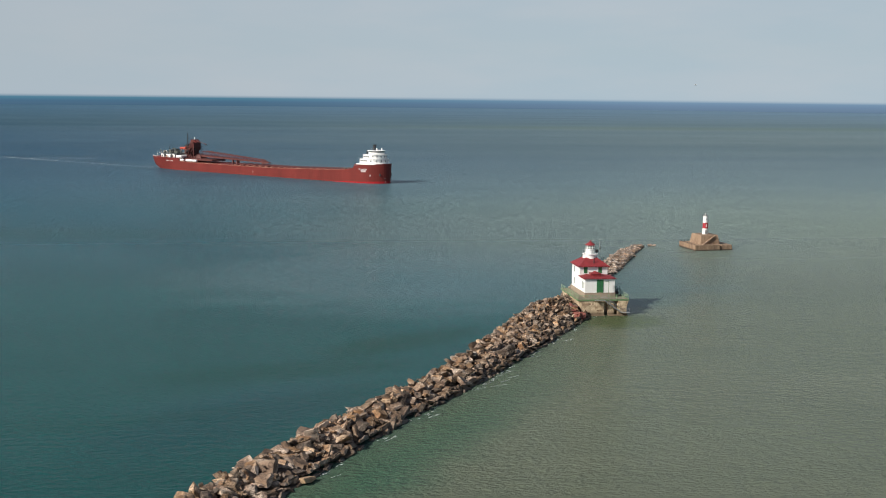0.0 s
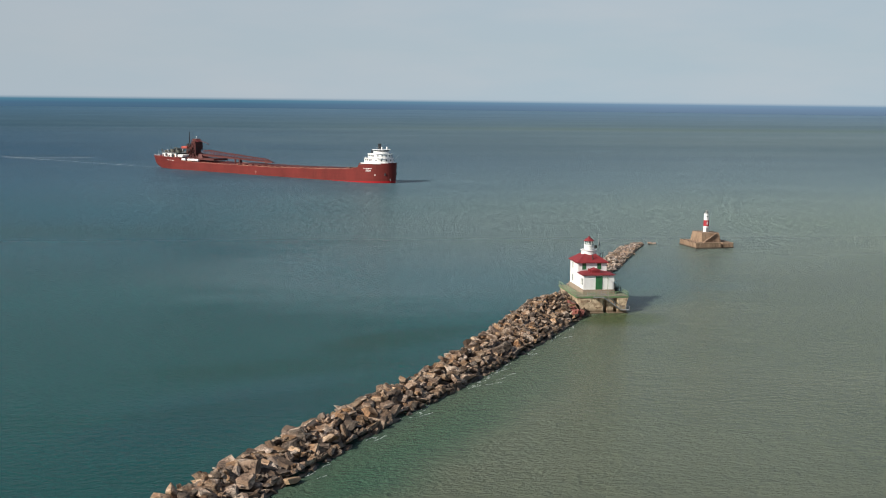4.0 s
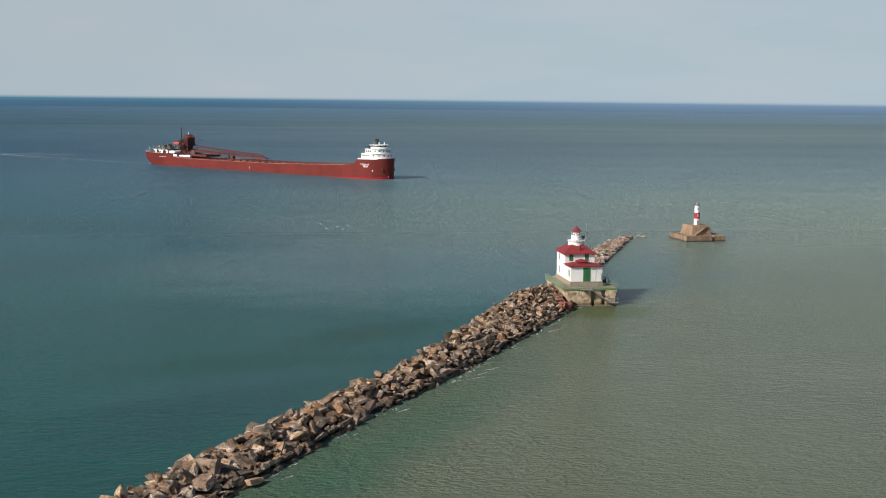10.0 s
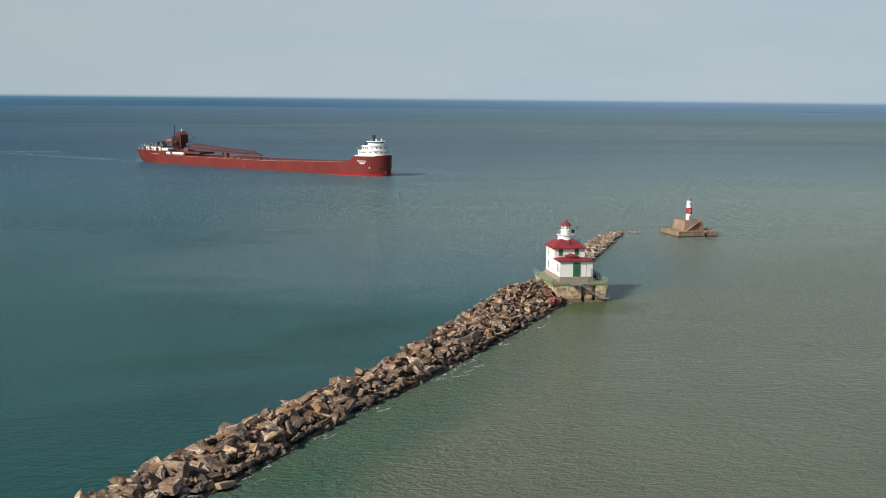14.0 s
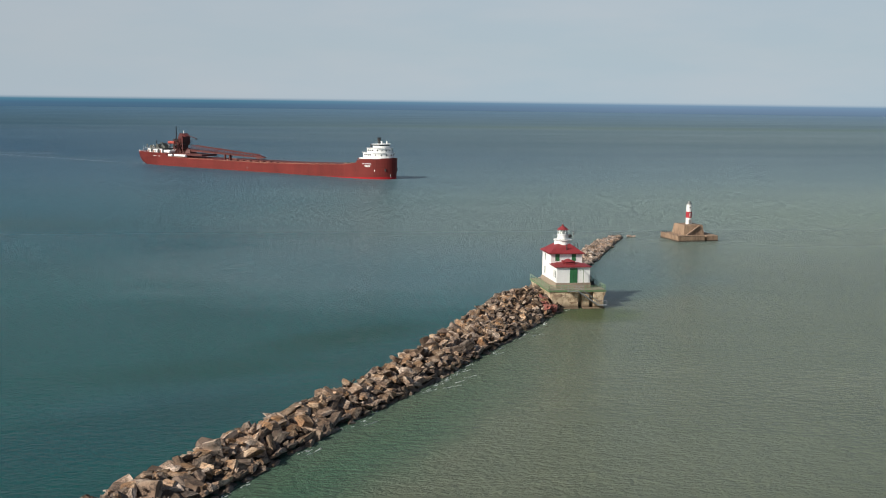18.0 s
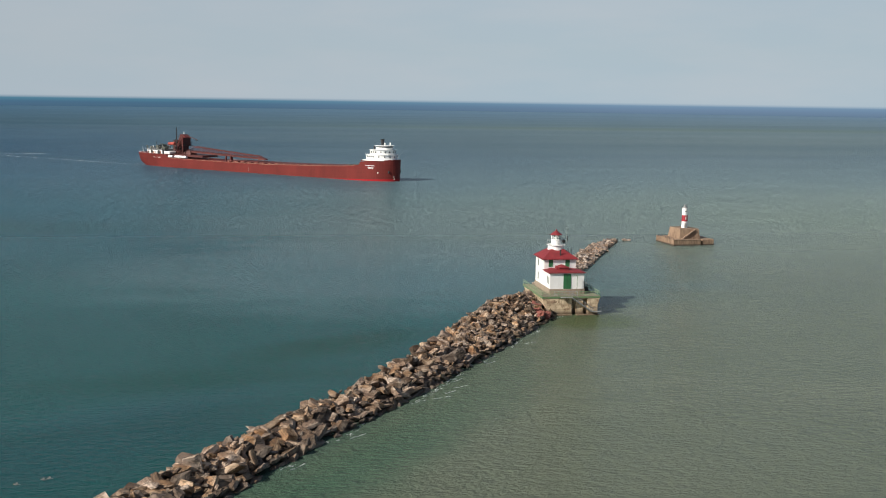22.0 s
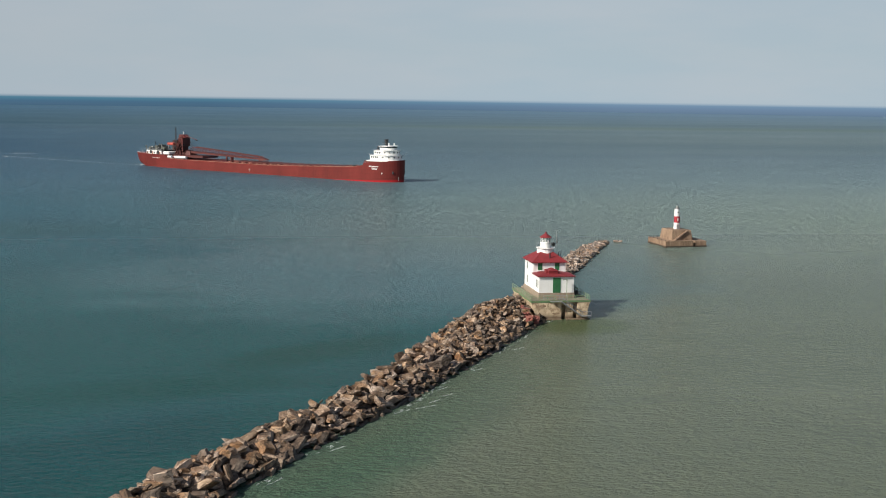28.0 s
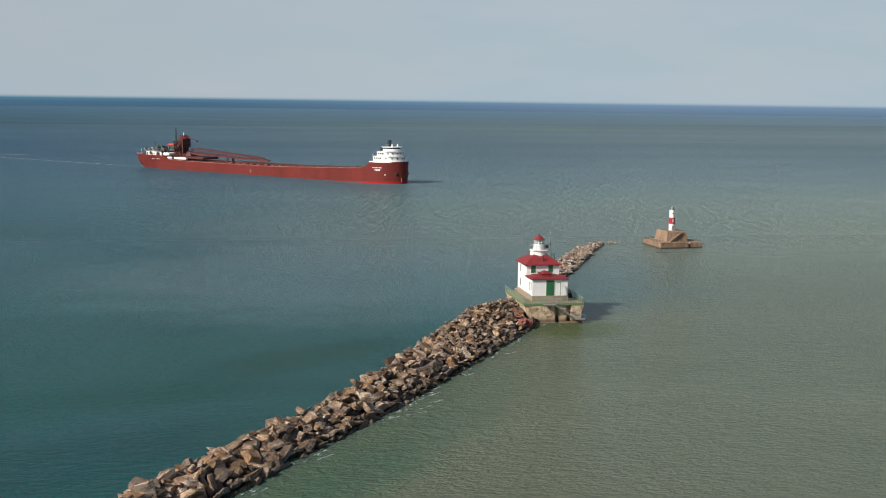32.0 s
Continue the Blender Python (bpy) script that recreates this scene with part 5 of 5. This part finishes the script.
    part("boom_tip", solid([(-105, -1.6, 8.4), (-105, 1.6, 8.4), (-105, 1.4, 10.9), (-105, -1.4, 10.9), (-99, -1.0, 9.0), (-99, 1.0, 9.0), (-99, 1.0, 9.5), (-99, -1.0, 9.5)], [(0, 1, 2, 3), (7, 6, 5, 4), (0, 4, 5, 1), (1, 5, 6, 2), (2, 6, 7, 3), (3, 7, 4, 0)]), FUNNEL_DARK, boom)
    part("boom_rest", box(-131.2, -130.4, -3, -2.2, 7.0, 10.2), FUNNEL_DARK, ship)
    part("boom_rest", box(-131.2, -130.4, 2.2, 3, 7.0, 10.2), FUNNEL_DARK, ship)
    part("boom_rest", box(-127.2, -126.4, -3, -2.2, 7.0, 10.1), FUNNEL_DARK, ship)
    # drawn at 211 m: lengthened to her true 229 m, with the after body a metre lower
    for ob in ship.children_recursive:
        for v in ob.data.vertices:
            k = max(0.0, min(1.0, (-v.co.x - 30) / 55))
            v.co.z -= 1.05 * k * k * (3 - 2 * k) * max(0.0, min(1.0, v.co.z / 5))
            v.co.x *= 1.082
    return ship


SHIP = build_ship()


# ---- gulls ----
def bird(name, m, label, body_mat, wing_mat, span=1.3, folded=False):
    """Body along +y, wings to both sides."""
    gull = thing(name, m, label, "bird", "gulls over the lake")
    bm = bmesh.new()
    bmesh.ops.create_icosphere(bm, subdivisions=2, radius=1.0, matrix=Matrix.Diagonal((0.09, 0.24, 0.09, 1)))
    part("body", bm, body_mat, gull)
    bm = bmesh.new()
    bmesh.ops.create_icosphere(bm, subdivisions=1, radius=0.065, matrix=Matrix.Translation((0, 0.26, 0.05)))
    part("head", bm, body_mat, gull)
    part("beak", rod((0, 0.31, 0.05), (0, 0.38, 0.04), 0.018, 0.005, 6), BEAK, gull)
    part("tail", solid([(-0.04, -0.2, 0.02), (0.04, -0.2, 0.02), (0.09, -0.4, 0.02), (-0.09, -0.4, 0.02), (-0.04, -0.2, 0.0), (0.04, -0.2, 0.0), (0.09, -0.4, 0.0), (-0.09, -0.4, 0.0)],
                       [(0, 1, 2, 3), (4, 5, 6, 7), (0, 1, 5, 4), (1, 2, 6, 5), (2, 3, 7, 6), (3, 0, 4, 7)]), body_mat, gull)
    for s in (-1, 1):
        h = span / 2
        if folded:
            pts = [(0.07, 0.14, 0.07), (0.1, -0.3, 0.05), (0.1, -0.3, -0.02), (0.09, 0.1, -0.06)]
        else:
            pts = [(0.06, 0.12, 0.03), (h * 0.5, 0.16, 0.16), (h, -0.02, 0.10), (h * 0.5, -0.04, 0.15), (0.06, -0.12, 0.03)]
        up = [(s * x, y, z + 0.012) for x, y, z in pts]
        low = [(s * x, y, z - 0.012) for x, y, z in pts]
        n = len(pts)
        part("wing", solid(up + low, [tuple(range(n)), tuple(range(2 * n - 1, n - 1, -1))] + [(i, (i + 1) % n, (i + 1) % n + n, i + n) for i in range(n)]), wing_mat, gull)
    return gull


BEAK = surface("yellow_beak", (0.55, 0.33, 0.05), relief=0)
GULL_WHITE = surface("white_feathers", (0.78, 0.78, 0.76), relief=0, rough=0.8)
GULL_GREY = surface("grey_feathers", (0.62, 0.63, 0.64), relief=0, rough=0.8)
DUCK_DARK = surface("grey_brown_feathers", (0.17, 0.165, 0.16), relief=0, rough=0.8)
HIGH_GULL = bird("gull", Matrix(), "white gull gliding over the lake", GULL_WHITE, GULL_GREY)
FLOCK = [bird("gull", Matrix(), "white gull flying low over the water in a loose flock", GULL_WHITE, GULL_WHITE, 1.0) for _ in range(5)]
DUCKS = [bird("duck", Matrix(), "small grey duck flying fast and low over the water", DUCK_DARK, DUCK_DARK, 0.8) for _ in range(3)]
bird("gull", pose(-16.0, -14.0, 3.76, 0, 0, 120), "white gull resting on the breakwater boulders", GULL_WHITE, GULL_GREY, folded=True)


# ---- wake and foam ----
def ragged(bm, rnd, x, y, lx, ly, turn, z):
    """A thin patch of foam with an uneven outline."""
    c, s = math.cos(turn), math.sin(turn)
    top = []
    for i in range(9):
        a = 2 * math.pi * i / 9
        r = rnd.uniform(0.45, 1.0)
        u, v = lx * r * math.cos(a), ly * r * math.sin(a)
        top.append((x + u * c - v * s, y + u * s + v * c))
    prism(top, z - 0.03, z, bm)


def build_wake():
    wake = thing("wake", Matrix(), "thin pale wake trailing astern of the freighter", "wake")
    rnd = random.Random(4)

    def patch(*where, material=WAKE_FOAM):
        bm = bmesh.new()
        ragged(bm, rnd, *where)
        part("foam_patch", bm, material, wake)

    for i in range(110):
        k = i / 109
        if rnd.random() < 0.12 + 0.25 * k:
            continue
        patch(-228 - 190 * k, -7 - 3 * k + rnd.gauss(0, 0.5 + 0.7 * k), rnd.uniform(2.0, 6.0), rnd.uniform(0.4, 1.1), rnd.uniform(-0.06, 0.03), 0.07)
    for i in range(14):
        patch(-215 - i * 1.2, -2.5 + rnd.uniform(-1.0, 1.0), rnd.uniform(0.7, 1.7), rnd.uniform(0.4, 0.9), 0.0, 0.08, material=FOAM)
    # older wash left on the lake
    streak = thing("foam_streak", Matrix(), "streak of pale old wash drifting on the lake", "wake")
    for i in range(60):
        k = i / 59
        bm = bmesh.new()
        ragged(bm, rnd, -228 - 150 * k + rnd.uniform(-1, 1), 716 + 4 * k + rnd.gauss(0, 2.2), rnd.uniform(2.0, 5.5), rnd.uniform(0.6, 1.6), rnd.uniform(-0.1, 0.1), 0.07)
        part("foam_patch", bm, WAKE_FOAM, streak)
    return wake


WAKE = build_wake()


def shore_foam():
    """Broken wash along the near foot of the breakwater."""
    rnd = random.Random(12)
    bm = bmesh.new()
    for p, along, across, w, h in stations(MOLE, 4.2):
        if rnd.random() < 0.5:
            continue
        q = p - across * rnd.uniform(0.7, 1.6)
        turn = math.atan2(along.y, along.x) + rnd.uniform(-0.3, 0.3)
        for _ in range(rnd.randrange(4, 14)):
            k = rnd.gauss(0, 0.9)
            ragged(bm, rnd, q.x + math.cos(turn) * k + rnd.gauss(0, 0.22), q.y + math.sin(turn) * k + rnd.gauss(0, 0.22), rnd.uniform(0.08, 0.5), rnd.uniform(0.02, 0.07), turn + rnd.uniform(-0.4, 0.4), 0.05)
        # thin lines of spent foam a little way off
        if rnd.random() < 0.55:
            q = p - across * rnd.uniform(1.8, 4.2)
            turn = math.atan2(along.y, along.x) - rnd.uniform(0.1, 0.5)
            for i in range(rnd.randrange(5, 10)):
                k = (i - 3) * 0.42 + rnd.gauss(0, 0.12)
                ragged(bm, rnd, q.x + math.cos(turn) * k, q.y + math.sin(turn) * k + rnd.gauss(0, 0.12), rnd.uniform(0.2, 0.6), rnd.uniform(0.015, 0.06), turn + rnd.uniform(-0.2, 0.2), 0.05)
    foam = new("foam", mesh_of("foam", bm, FOAM))
    tagged(foam, "scraps of white wash along the breakwater foot", "foam", kind="stuff")


shore_foam()
slab = boulder(733, 1.5, 0.8)
bmesh.ops.transform(slab, matrix=pose(-79.0, -136.8, 0.5, -12, 6, 52) @ Matrix.Diagonal((2.0, 1.5, 1.3, 1)), verts=slab.verts)
tagged(new("rock", mesh_of("rock", slab, OCHRE_STONE)), "pale ochre slab lying at the waterline against the breakwater", "rock")
for i, (x, y, r) in enumerate(((58.0, 124.6, 1.15), (59.6, 124.4, 0.8))):
    part_of = boulder(700 + i, 1.6)
    bmesh.ops.transform(part_of, matrix=Matrix.Translation((x, y, 0.3)) @ Matrix.Diagonal((r, r, r, 1)), verts=part_of.verts)
    rock = new("rock", mesh_of("rock", part_of, PALE_STONE))
    tagged(rock, "low stone just breaking the surface beyond the breakwater", "rock", "rocks off the breakwater end")


# ---- what moves ----
def motions():
    times = [0, 0.1, 0.2, 0.5] + list(range(1, 32)) + [31.5, 31.8, 31.9, 32]
    for ob in (SHIP, WAKE):
        walk(ob, [(t, pose(-10.2 + 1.192 * t, 437.1 - 1.050 * t, 0, 0, 0, -46.5)) for t in times])
    # the high gull crosses to the right, dips and climbs away
    high = [(0, 16.1, -31.5, 58.9), (0.5, 21.7, -32.5, 57.5), (1, 27.9, -34.0, 57.3), (2, 39.2, -37, 58.6), (3, 50.5, -40.3, 60.2), (3.5, 55.5, -41.9, 61.3), (6, 83, -50, 66), (12, 150, -70, 74), (20, 240, -95, 78), (32, 375, -130, 80)]
    walk(HIGH_GULL, [(t, pose(x, y, z, 0, 0, -84)) for t, x, y, z in high])
    for n, ob in enumerate(FLOCK):
        dx, dy, dz = ((0, 0, 0), (-2.0, 0.5, 0.3), (0.7, 0, -0.3), (-1.3, 0.2, -0.25), (1.3, 0, 0.1))[n]
        ob.scale = (0.45, 0.45, 0.45)
        walk(ob, [(t, pose(-50.4 + dx - (18.1 if t > 9 else 21.5) * (t - 9), -140.4 + dy + 1.5 * (t - 9), 33.9 + dz - 0.5 * (t - 9), 0, 0, 84)) for t in times])
    for n, ob in enumerate(DUCKS):
        dx, dz = ((0, 0), (1.3, 0.2), (1.6, 0.25))[n]
        ob.scale = (0.45, 0.45, 0.45)
        walk(ob, [(t, pose(-44.0 + dx - 8.6 * (t - 19) * 1.5, -213.5 + 4.8 * (t - 19) * 0.5, 30.0 + dz - 1.7 * min(2.6, max(0.0, (t - 19) / 3)) ** 2, 0, 0, 84)) for t in times])


motions()
